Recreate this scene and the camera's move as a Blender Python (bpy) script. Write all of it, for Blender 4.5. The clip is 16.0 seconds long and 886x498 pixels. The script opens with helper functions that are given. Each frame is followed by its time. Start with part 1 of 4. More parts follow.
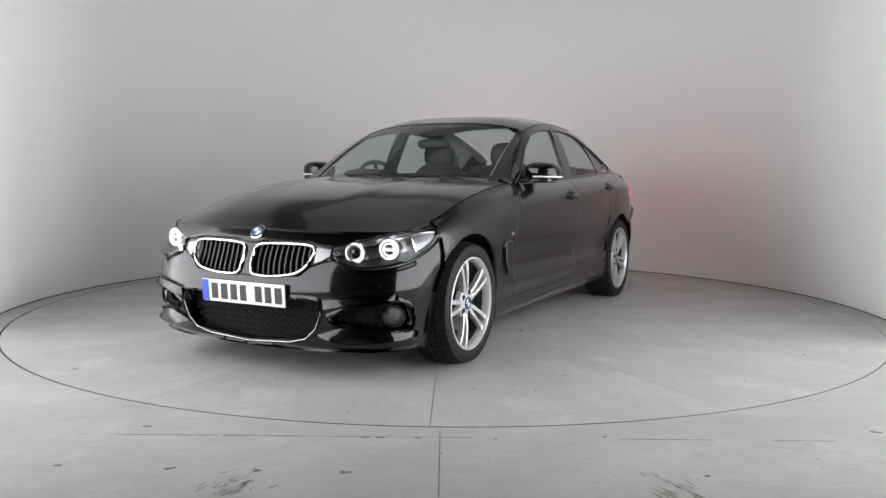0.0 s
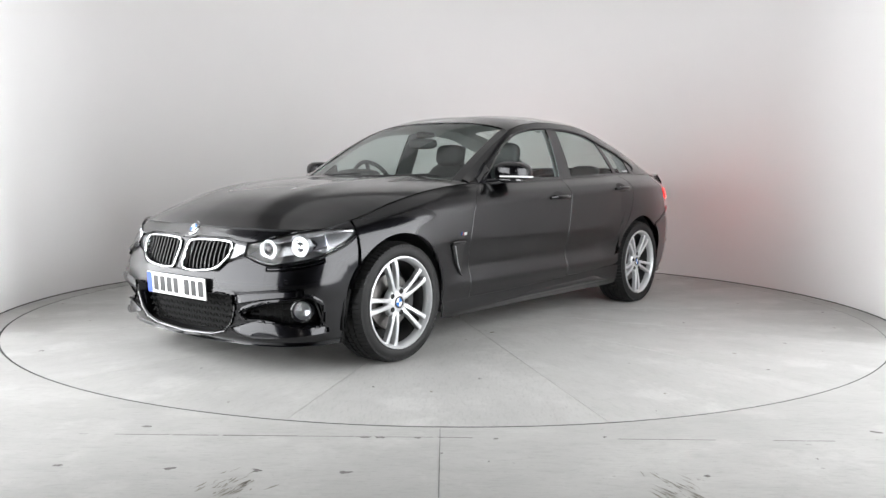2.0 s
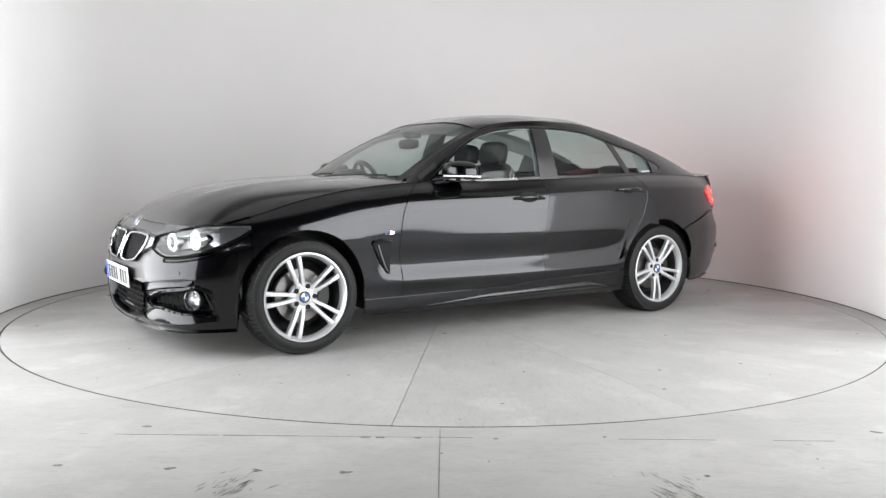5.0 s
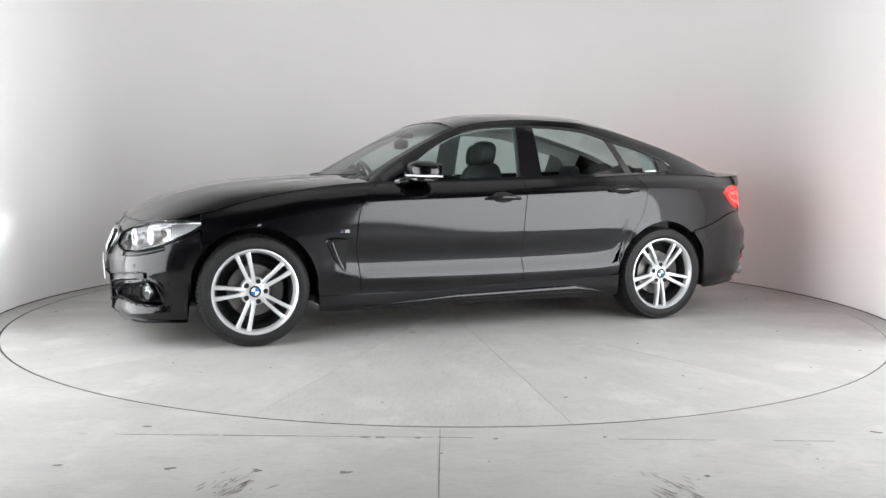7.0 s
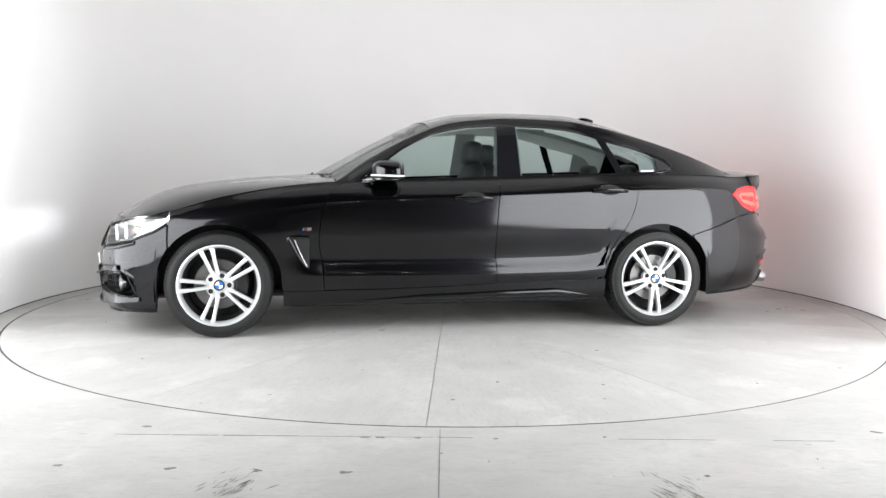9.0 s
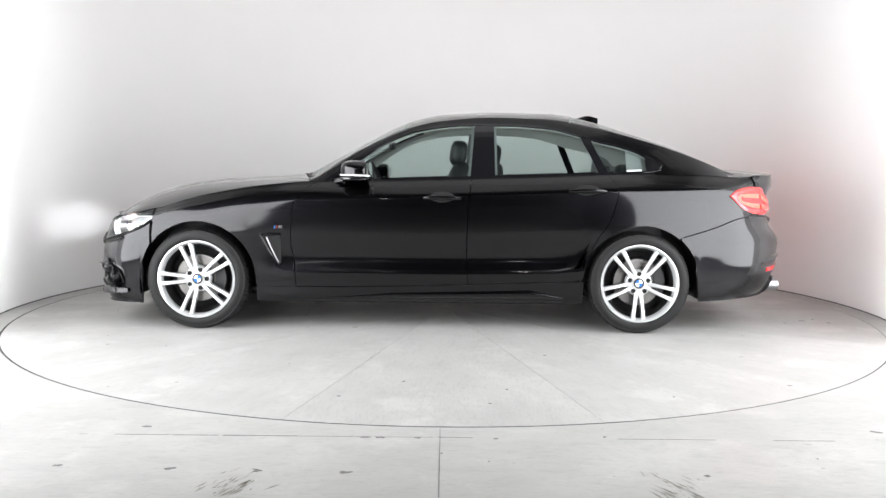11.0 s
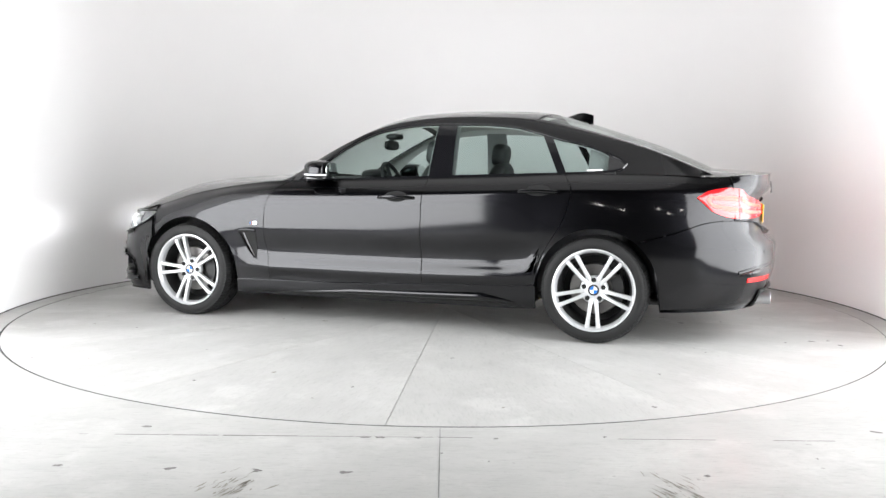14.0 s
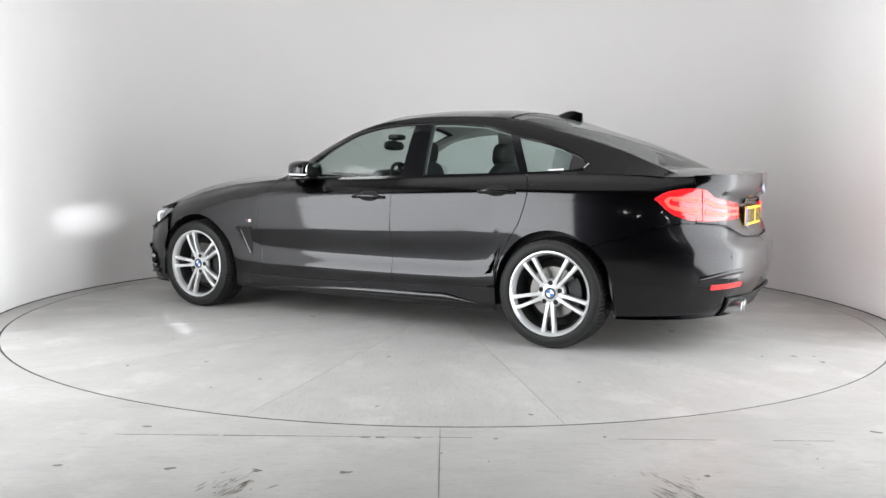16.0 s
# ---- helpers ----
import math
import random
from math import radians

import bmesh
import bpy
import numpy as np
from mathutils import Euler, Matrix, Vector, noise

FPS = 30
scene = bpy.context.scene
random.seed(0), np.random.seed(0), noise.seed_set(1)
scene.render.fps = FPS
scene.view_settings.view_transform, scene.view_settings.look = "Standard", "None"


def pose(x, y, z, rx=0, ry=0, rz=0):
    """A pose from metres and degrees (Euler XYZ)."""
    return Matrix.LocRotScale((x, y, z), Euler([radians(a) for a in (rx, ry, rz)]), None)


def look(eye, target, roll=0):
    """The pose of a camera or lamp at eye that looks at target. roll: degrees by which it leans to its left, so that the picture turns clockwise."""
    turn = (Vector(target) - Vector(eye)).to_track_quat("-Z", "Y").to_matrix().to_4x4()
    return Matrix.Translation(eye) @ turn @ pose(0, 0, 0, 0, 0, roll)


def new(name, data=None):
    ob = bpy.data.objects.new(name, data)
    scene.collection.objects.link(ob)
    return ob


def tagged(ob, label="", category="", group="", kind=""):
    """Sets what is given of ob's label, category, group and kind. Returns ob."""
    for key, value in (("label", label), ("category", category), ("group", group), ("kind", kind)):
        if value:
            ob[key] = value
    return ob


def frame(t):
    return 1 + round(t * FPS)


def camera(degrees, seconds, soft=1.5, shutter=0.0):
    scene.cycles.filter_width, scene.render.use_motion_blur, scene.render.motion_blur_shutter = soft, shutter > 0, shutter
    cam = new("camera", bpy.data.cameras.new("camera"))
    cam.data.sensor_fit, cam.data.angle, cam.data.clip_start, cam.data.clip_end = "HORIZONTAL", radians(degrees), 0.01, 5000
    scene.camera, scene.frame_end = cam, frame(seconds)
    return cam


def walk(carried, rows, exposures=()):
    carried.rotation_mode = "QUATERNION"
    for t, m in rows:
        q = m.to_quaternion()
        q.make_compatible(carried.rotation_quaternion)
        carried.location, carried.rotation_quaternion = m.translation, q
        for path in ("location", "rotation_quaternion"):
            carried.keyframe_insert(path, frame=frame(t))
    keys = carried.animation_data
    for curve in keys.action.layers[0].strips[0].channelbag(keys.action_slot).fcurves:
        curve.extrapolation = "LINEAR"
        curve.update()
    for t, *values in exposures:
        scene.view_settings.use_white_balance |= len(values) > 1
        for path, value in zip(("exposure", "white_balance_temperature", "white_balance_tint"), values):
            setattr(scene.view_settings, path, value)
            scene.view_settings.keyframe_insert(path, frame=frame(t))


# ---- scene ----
# A still camera before a round white studio; a car turns on a turntable.
cam = camera(56.05, 16.0, soft=1.5)
EYE = (0.0, -6.203, 1.01)
VIEW = look(EYE, (-0.0161, 0.0, 0.4385), 0.51)
walk(cam, [(0, VIEW), (16, VIEW)],
     exposures=[(0, -0.62), (1, -0.38), (2, -0.08), (2.5, -0.02), (3.5, 0.03), (4.5, -0.05), (6.5, -0.16), (7, -0.15), (8, -0.05), (9, 0.18), (11.5, 0.22), (12, 0.2), (13.5, 0.26), (14.5, 0.3), (15, 0.2), (15.5, 0.06), (16, -0.12)])


def heading(t):
    """The car's heading in degrees: the table turns at an even pace."""
    return 242.62 - 5.7187 * t - 0.0027 * t * t


# ---- light ----
world = bpy.data.worlds.new("world")
scene.world = world
world.use_nodes = True
world.node_tree.nodes["Background"].inputs[0].default_value = (0.5, 0.52, 0.55, 1)
world.node_tree.nodes["Background"].inputs[1].default_value = 0.02


def area(name, eye, target, sx, sy, watts, colour=(1, 1, 1), shape="RECTANGLE"):
    data = bpy.data.lights.new(name, "AREA")
    data.shape, data.size, data.size_y, data.energy, data.color = shape, sx, sy, watts, colour
    ob = new(name, data)
    ob.matrix_world = look(eye, target)
    return ob


# a weak soft light overhead, a tall soft wing on each side of the camera, and two strip lamps that wash each end of the round wall
area("overhead_light", (0, -0.3, 4.25), (0, -0.299, 0), 4.6, 4.6, 24, (1.0, 0.99, 0.985), "DISK")
for sx in (-1, 1):
    wing = area("wing_light", (sx * 2.635, -2.675, 1.38), (sx * 1.737, -2.235, 1.42), 3.39, 2.6, 172, (0.97, 0.985, 1.0))
    wing.data.spread = radians(150)
    washer = area("wall_washer", (sx * 2.30, -1.62, 1.25), (sx * 2.96, -1.02, 1.25), 0.25, 2.4, 13, (0.95, 0.98, 1.0))
    washer.data.spread = radians(34)
    strip = area("strip_light", (sx * 2.86, -1.62, 1.3), (sx * 3.16, -0.74, 1.3), 0.42, 2.7, 16, (0.93, 0.97, 1.0))
    strip.data.spread = radians(30)


# ---- materials ----
def mat(name, colour, rough=0.5, metal=0.0, vary=0.0, scale=8.0, bump=0.0, bump_scale=60.0, coat=0.0, coat_rough=0.03,
        glow=None, power=0.0, spec=0.5, rough_vary=0.0):
    m = bpy.data.materials.new(name)
    m.use_nodes = True
    nt = m.node_tree
    b = nt.nodes["Principled BSDF"]
    b.inputs["Base Color"].default_value = (*colour, 1)
    b.inputs["Roughness"].default_value = rough
    b.inputs["Metallic"].default_value = metal
    b.inputs["Specular IOR Level"].default_value = spec
    b.inputs["Coat Weight"].default_value = coat
    b.inputs["Coat Roughness"].default_value = coat_rough
    if glow:
        b.inputs["Emission Color"].default_value = (*glow, 1)
        b.inputs["Emission Strength"].default_value = power
    if vary or bump or rough_vary:
        tc = nt.nodes.new("ShaderNodeTexCoord")
        n1 = nt.nodes.new("ShaderNodeTexNoise")
        n1.inputs["Scale"].default_value, n1.inputs["Detail"].default_value = scale, 6
        nt.links.new(tc.outputs["Object"], n1.inputs["Vector"])
        if vary:
            mx = nt.nodes.new("ShaderNodeMix")
            mx.data_type = "RGBA"
            mx.inputs[6].default_value = (*[c * (1 - vary) for c in colour], 1)
            mx.inputs[7].default_value = (*[min(1, c * (1 + vary)) for c in colour], 1)
            nt.links.new(n1.outputs["Fac"], mx.inputs[0])
            nt.links.new(mx.outputs[2], b.inputs["Base Color"])
        if rough_vary:
            mr = nt.nodes.new("ShaderNodeMapRange")
            mr.inputs[3].default_value, mr.inputs[4].default_value = max(0, rough - rough_vary), min(1, rough + rough_vary)
            nt.links.new(n1.outputs["Fac"], mr.inputs[0])
            nt.links.new(mr.outputs[0], b.inputs["Roughness"])
        if bump:
            n2 = nt.nodes.new("ShaderNodeTexNoise")
            n2.inputs["Scale"].default_value, n2.inputs["Detail"].default_value = bump_scale, 4
            bp = nt.nodes.new("ShaderNodeBump")
            bp.inputs["Strength"].default_value, bp.inputs["Distance"].default_value = bump, 0.004
            nt.links.new(tc.outputs["Object"], n2.inputs["Vector"])
            nt.links.new(n2.outputs["Fac"], bp.inputs["Height"])
            nt.links.new(bp.outputs[0], b.inputs["Normal"])
    return m


def glass(name, tint, gloss=1.0):
    """A thin pane: clear with a tint, and a mirror by its Fresnel gloss."""
    m = bpy.data.materials.new(name)
    m.use_nodes = True
    nt = m.node_tree
    nt.nodes.remove(nt.nodes["Principled BSDF"])
    tr, gl = nt.nodes.new("ShaderNodeBsdfTransparent"), nt.nodes.new("ShaderNodeBsdfGlossy")
    tr.inputs[0].default_value = (*tint, 1)
    gl.inputs["Roughness"].default_value = 0.02
    lw, mx = nt.nodes.new("ShaderNodeLayerWeight"), nt.nodes.new("ShaderNodeMixShader")
    pw, ad = nt.nodes.new("ShaderNodeMath"), nt.nodes.new("ShaderNodeMath")
    lw.inputs[0].default_value = 0.5
    pw.operation, ad.operation = "POWER", "MULTIPLY_ADD"
    pw.inputs[1].default_value = 4.5
    ad.inputs[1].default_value, ad.inputs[2].default_value = 0.80 * gloss, 0.034 * gloss
    nt.links.new(lw.outputs["Facing"], pw.inputs[0])
    nt.links.new(pw.outputs[0], ad.inputs[0])
    nt.links.new(ad.outputs[0], mx.inputs[0])
    nt.links.new(tr.outputs[0], mx.inputs[1])
    nt.links.new(gl.outputs[0], mx.inputs[2])
    nt.links.new(mx.outputs[0], nt.nodes["Material Output"].inputs[0])
    return m


def concrete(name, base, seed):
    """Painted concrete: broad cloudy wear, fine speckle, scuffs and small chips."""
    m = mat(name, base, rough=0.5)
    nt = m.node_tree
    b = nt.nodes["Principled BSDF"]
    tc, mp = nt.nodes.new("ShaderNodeTexCoord"), nt.nodes.new("ShaderNodeMapping")
    mp.inputs["Location"].default_value = (seed, seed * 0.7, 0)
    nt.links.new(tc.outputs["Object"], mp.inputs["Vector"])

    def layer(scale, detail, lo, hi, rough=0.6, stretch=None):
        n, r = nt.nodes.new("ShaderNodeTexNoise"), nt.nodes.new("ShaderNodeMapRange")
        n.inputs["Scale"].default_value, n.inputs["Detail"].default_value, n.inputs["Roughness"].default_value = scale, detail, rough
        r.inputs[1].default_value, r.inputs[2].default_value = lo, hi
        src = mp.outputs[0]
        if stretch:
            m2 = nt.nodes.new("ShaderNodeMapping")
            m2.inputs["Scale"].default_value, m2.inputs["Rotation"].default_value = stretch, (0, 0, 0.5 + seed)
            nt.links.new(src, m2.inputs["Vector"])
            src = m2.outputs[0]
        nt.links.new(src, n.inputs["Vector"])
        nt.links.new(n.outputs["Fac"], r.inputs[0])
        return r.outputs[0]

    def mix(fac, a, colour, amount):
        k, x = nt.nodes.new("ShaderNodeMath"), nt.nodes.new("ShaderNodeMix")
        k.operation = "MULTIPLY"
        k.inputs[1].default_value = amount
        nt.links.new(fac, k.inputs[0])
        x.data_type = "RGBA"
        nt.links.new(k.outputs[0], x.inputs[0])
        if isinstance(a, tuple):
            x.inputs[6].default_value = (*a, 1)
        else:
            nt.links.new(a, x.inputs[6])
        x.inputs[7].default_value = (*colour, 1)
        return x.outputs[2]

    col = mix(layer(0.9, 5, 0.38, 0.7), base, tuple(c * 0.80 for c in base), 0.75)
    col = mix(layer(3.2, 8, 0.5, 0.72, 0.7, (1, 3.5, 1)), col, tuple(c * 0.72 for c in base), 0.5)
    col = mix(layer(2.6, 7, 0.52, 0.66, 0.7), col, tuple(min(0.85, c * 1.16) for c in base), 0.6)
    col = mix(layer(14, 6, 0.52, 0.72, 0.75, (1, 6, 1)), col, tuple(c * 0.55 for c in base), 0.6)
    col = mix(layer(17, 4, 0.70, 0.735, 0.6), col, (0.16, 0.15, 0.14), 0.7)
    col = mix(layer(70, 3, 0.62, 0.74), col, tuple(c * 0.5 for c in base), 0.5)
    nt.links.new(col, b.inputs["Base Color"])
    rr = nt.nodes.new("ShaderNodeMapRange")
    rr.inputs[3].default_value, rr.inputs[4].default_value = 0.42, 0.62
    nt.links.new(layer(2.2, 6, 0.35, 0.65), rr.inputs[0])
    nt.links.new(rr.outputs[0], b.inputs["Roughness"])
    bp = nt.nodes.new("ShaderNodeBump")
    bp.inputs["Strength"].default_value, bp.inputs["Distance"].default_value = 0.25, 0.003
    nt.links.new(layer(22, 8, 0.3, 0.75), bp.inputs["Height"])
    nt.links.new(bp.outputs[0], b.inputs["Normal"])
    return m


FLOOR = concrete("floor_paint", (0.44, 0.437, 0.422), 0.0)
PLATE = concrete("turntable_paint", (0.462, 0.459, 0.445), 3.7)
SEAM = mat("dark_seam", (0.07, 0.07, 0.068), 0.8)
RUST = mat("stained_joint", (0.36, 0.33, 0.27), 0.8, vary=0.35, scale=9)
WALL = mat("white_wall_paint", (0.845, 0.83, 0.825), 0.75, vary=0.025, scale=1.3, bump=0.12, bump_scale=9)
ROOM = mat("dark_room_paint", (0.035, 0.035, 0.038), 0.85, vary=0.2, scale=2)
PAINT = mat("black_metallic_paint", (0.0075, 0.0075, 0.009), 0.32, 1.0, coat=1.0, coat_rough=0.08, rough_vary=0.03, scale=40)
PAINT.node_tree.nodes["Principled BSDF"].inputs["Coat IOR"].default_value = 1.42
GLOSS = mat("gloss_black_trim", (0.006, 0.006, 0.007), 0.08, coat=0.5)
PLASTIC = mat("black_plastic", (0.010, 0.010, 0.0105), 0.5, vary=0.2, scale=60, bump=0.15, bump_scale=400)
RUBBER = mat("tyre_rubber", (0.009, 0.009, 0.0092), 0.6, vary=0.3, scale=14, bump=0.2, bump_scale=250, spec=0.3)
ALLOY = mat("silver_alloy", (0.57, 0.58, 0.59), 0.33, 0.45, vary=0.04, scale=12, coat=0.6)
CHROME = mat("chrome", (0.82, 0.83, 0.84), 0.07, 1.0)
# rim alloy darkened: the shade behind the spokes is put into this colour
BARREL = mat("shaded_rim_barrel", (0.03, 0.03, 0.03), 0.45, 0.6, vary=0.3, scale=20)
DISC = mat("brake_disc_steel", (0.16, 0.155, 0.15), 0.4, 1.0, vary=0.25, scale=30)
# near-black that puts the shade inside openings and recesses into colour
SHADE_BLACK = mat("painted_cavity_shade", (0.006, 0.006, 0.006), 0.9)
FABRIC = mat("black_leather", (0.020, 0.020, 0.021), 0.55, vary=0.25, scale=30, bump=0.2, bump_scale=150)
HEADLINING = mat("pale_grey_headlining", (0.55, 0.545, 0.53), 0.85, vary=0.08, scale=40)
PILLAR_GREY = mat("mid_grey_lining", (0.22, 0.22, 0.22), 0.8, vary=0.12, scale=40)
LINING = mat("dark_grey_lining", (0.06, 0.06, 0.062), 0.8, vary=0.15, scale=30)
GLASS = glass("clear_glass", (0.80, 0.86, 0.84))
TINTED = glass("side_glass", (0.72, 0.80, 0.78))
LENS = glass("lamp_lens", (0.96, 0.97, 0.98))
RED = mat("red_lamp_plastic", (0.55, 0.012, 0.015), 0.12, coat=0.8, glow=(1.0, 0.006, 0.012), power=0.4)
RED_LIT = mat("lit_red_band", (0.7, 0.05, 0.03), 0.2, glow=(1.0, 0.0075, 0.0065), power=15.0)
# passive reflector with a faint glow added; it holds no lamp
RED_DIM = mat("red_reflector_with_glow", (0.6, 0.02, 0.02), 0.15, coat=0.8, glow=(1.0, 0.04, 0.04), power=0.3)
RING = mat("lit_white_ring", (0.9, 0.9, 0.9), 0.3, glow=(0.93, 0.96, 1.0), power=1.5)
LAMP_BODY = mat("lamp_housing_grey", (0.26, 0.26, 0.265), 0.35, 1.0, vary=0.15, scale=50)
LAMP_GREY = mat("lamp_reflector_grey", (0.56, 0.56, 0.57), 0.3, 1.0, vary=0.1, scale=60)
BEAM = mat("lit_projector", (0.9, 0.9, 0.9), 0.3, glow=(0.94, 0.97, 1.0), power=9000.0)
GLINT = mat("bright_projector_lens", (0.9, 0.9, 0.9), 0.2, glow=(0.94, 0.97, 1.0), power=2.2)
WHITE = mat("plate_white", (0.78, 0.78, 0.76), 0.35)
YELLOW = mat("plate_yellow", (0.75, 0.47, 0.02), 0.35)
BLUE = mat("plate_blue", (0.01, 0.06, 0.55), 0.35)
# black plastic made darker: the mesh's shade inside the openings is in its colour
MESH = mat("shaded_mesh_plastic", (0.004, 0.004, 0.004), 0.6, spec=0.12)
STRIPE_RED = mat("badge_red", (0.35, 0.02, 0.02), 0.3)
TRIM = mat("dull_silver_trim", (0.40, 0.40, 0.41), 0.3, 1.0)
INK = mat("plate_black", (0.01, 0.01, 0.011), 0.4)
BADGE_BLUE = mat("badge_blue", (0.03, 0.16, 0.50), 0.25)
BADGE_WHITE = mat("badge_white", (0.80, 0.80, 0.80), 0.25)


# ---- mesh helpers ----
CARX, CARY = 0.1646, 0.106  # the car's middle from the table's axis, along and across the car


def link(name, bm, material, parent=None, label="", smooth=35, normals=None):
    me = bpy.data.meshes.new(name)
    if smooth:
        for f in bm.faces:
            f.smooth = True
        for e in bm.edges:
            if len(e.link_faces) == 2 and e.calc_face_angle(0) > radians(smooth):
                e.smooth = False
    bm.to_mesh(me)
    bm.free()
    if normals:
        me.normals_split_custom_set_from_vertices([normals(v.co) for v in me.vertices])
    me.materials.append(material)
    ob = new(name, me)
    ob.parent = parent
    return tagged(ob, label)


def part(name, bm, material, parent, label="", smooth=35, normals=None):
    return link(name, bm, material, parent, label, smooth, normals)


def mirrored(bm):
    """A copy of bm on the other side of the car."""
    b2 = bm.copy()
    for v in b2.verts:
        v.co.y = -v.co.y
    bmesh.ops.reverse_faces(b2, faces=b2.faces[:])
    return b2


def shift(bm):
    bmesh.ops.translate(bm, verts=bm.verts[:], vec=(CARX, CARY, 0))
    return bm


def pair(name, bm, material, parent, label="", smooth=35, normals=None):
    """The same part on both sides of the car, given on its left, in the car's space. Returns both."""
    other = mirrored(bm)
    return part(name, shift(bm), material, parent, label, smooth, normals), part(name, shift(other), material, parent, label, smooth, normals)


def single(name, bm, material, parent, label="", smooth=35):
    return part(name, shift(bm), material, parent, label, smooth)


def box(bm, x0, x1, y0, y1, z0, z1, bevel=0.0):
    made = bmesh.ops.create_cube(bm, size=1, matrix=Matrix.Translation(((x0 + x1) / 2, (y0 + y1) / 2, (z0 + z1) / 2))
                                 @ Matrix.Diagonal((x1 - x0, y1 - y0, z1 - z0, 1)))
    if bevel:
        es = list({e for v in made["verts"] for e in v.link_edges})
        bmesh.ops.bevel(bm, geom=es, offset=bevel, segments=3, affect="EDGES", profile=0.5)
    return bm


def tube(bm, points, radius, sides=8, closed=False):
    """A round bar along a row of points."""
    pts = [Vector(p) for p in points]
    rings = []
    n = len(pts)
    for i, p in enumerate(pts):
        a = pts[(i - 1) % n] if closed or i else p
        b = pts[(i + 1) % n] if closed or i < n - 1 else p
        d = (b - a).normalized()
        u = d.cross(Vector((0, 0, 1)))
        if u.length < 1e-3:
            u = d.cross(Vector((0, 1, 0)))
        u.normalize()
        w = d.cross(u)
        r = radius(i / (n - 1)) if callable(radius) else radius
        rings.append([bm.verts.new(p + r * (math.cos(q) * u + math.sin(q) * w)) for q in [2 * math.pi * k / sides for k in range(sides)]])
    for i in range(n if closed else n - 1):
        a, b = rings[i], rings[(i + 1) % n]
        for k in range(sides):
            bm.faces.new((a[k], a[(k + 1) % sides], b[(k + 1) % sides], b[k]))
    if not closed:
        bm.faces.new(rings[0][::-1])
        bm.faces.new(rings[-1])
    bmesh.ops.recalc_face_normals(bm, faces=bm.faces[:])
    return bm


def lathe(bm, profile, m, segments=48, closed=True):
    """Turns a profile of (radius, height) about z, placed by m."""
    rings = [[bm.verts.new(m @ Vector((r * math.cos(a), r * math.sin(a), h))) for a in [2 * math.pi * k / segments for k in range(segments)]] for r, h in profile]
    pairs = list(zip(rings, rings[1:])) + ([(rings[-1], rings[0])] if closed else [])
    for a, b in pairs:
        for k in range(segments):
            bm.faces.new((a[k], a[(k + 1) % segments], b[(k + 1) % segments], b[k]))
    bmesh.ops.recalc_face_normals(bm, faces=bm.faces[:])
    return bm


def curve(xs, ys):
    """A smooth curve through points that does not overshoot; xs rising."""
    x, y = np.array(xs, float), np.array(ys, float)
    h, d = np.diff(x), np.diff(y) / np.diff(x)
    m = np.zeros(len(x))
    for i in range(1, len(x) - 1):
        if d[i - 1] * d[i] > 0:
            w1, w2 = 2 * h[i] + h[i - 1], h[i] + 2 * h[i - 1]
            m[i] = (w1 + w2) / (w1 / d[i - 1] + w2 / d[i])
    m[0], m[-1] = d[0], d[-1]

    def at(v):
        v = np.clip(v, x[0], x[-1])
        i = np.clip(np.searchsorted(x, v) - 1, 0, len(x) - 2)
        t = (v - x[i]) / h[i]
        return ((1 + 2 * t) * (1 - t) ** 2 * y[i] + t * (1 - t) ** 2 * h[i] * m[i] + t * t * (3 - 2 * t) * y[i + 1] + t * t * (t - 1) * h[i] * m[i + 1])
    return at


def line(*pts):
    """A curve y(x) through (x, y) points in any order."""
    p = sorted(pts)
    return curve([a for a, _ in p], [b for _, b in p])


def sheet(fn, rows, cols, thick=0.012, keep=None, flip=False):
    """A panel: fn(a, b) gives its points for a and b from 0 to 1; its rim turns inwards by thick."""
    bm = bmesh.new()
    A = cols if hasattr(cols, "__len__") else np.linspace(0, 1, cols)
    B = rows if hasattr(rows, "__len__") else np.linspace(0, 1, rows)
    g = [[bm.verts.new(fn(a, b)) for a in A] for b in B]
    for j in range(len(B) - 1):
        for i in range(len(A) - 1):
            q = (g[j][i], g[j][i + 1], g[j + 1][i + 1], g[j + 1][i])
            if keep is None or keep((q[0].co + q[2].co) / 2):
                bm.faces.new(q if not flip else q[::-1])
    bmesh.ops.delete(bm, geom=[v for v in bm.verts if not v.link_faces], context="VERTS")
    bmesh.ops.remove_doubles(bm, verts=bm.verts[:], dist=1e-5)
    bm.normal_update()
    if thick:
        normals = {v: v.normal.copy() for v in bm.verts}
        rim = [e for e in bm.edges if len(e.link_faces) == 1]
        ex = bmesh.ops.extrude_edge_only(bm, edges=rim)
        low = {}
        for v in [x for x in ex["geom"] if isinstance(x, bmesh.types.BMVert)]:
            src = [e.other_vert(v) for e in v.link_edges if e.other_vert(v) in normals]
            if src:
                low[v] = v.co - normals[src[0]] * thick
        for v, p in low.items():
            v.co = p
    return bm


# ---- the studio ----
CEIL = mat("pale_ceiling_paint", (0.20, 0.20, 0.20), 0.8, vary=0.1, scale=2)


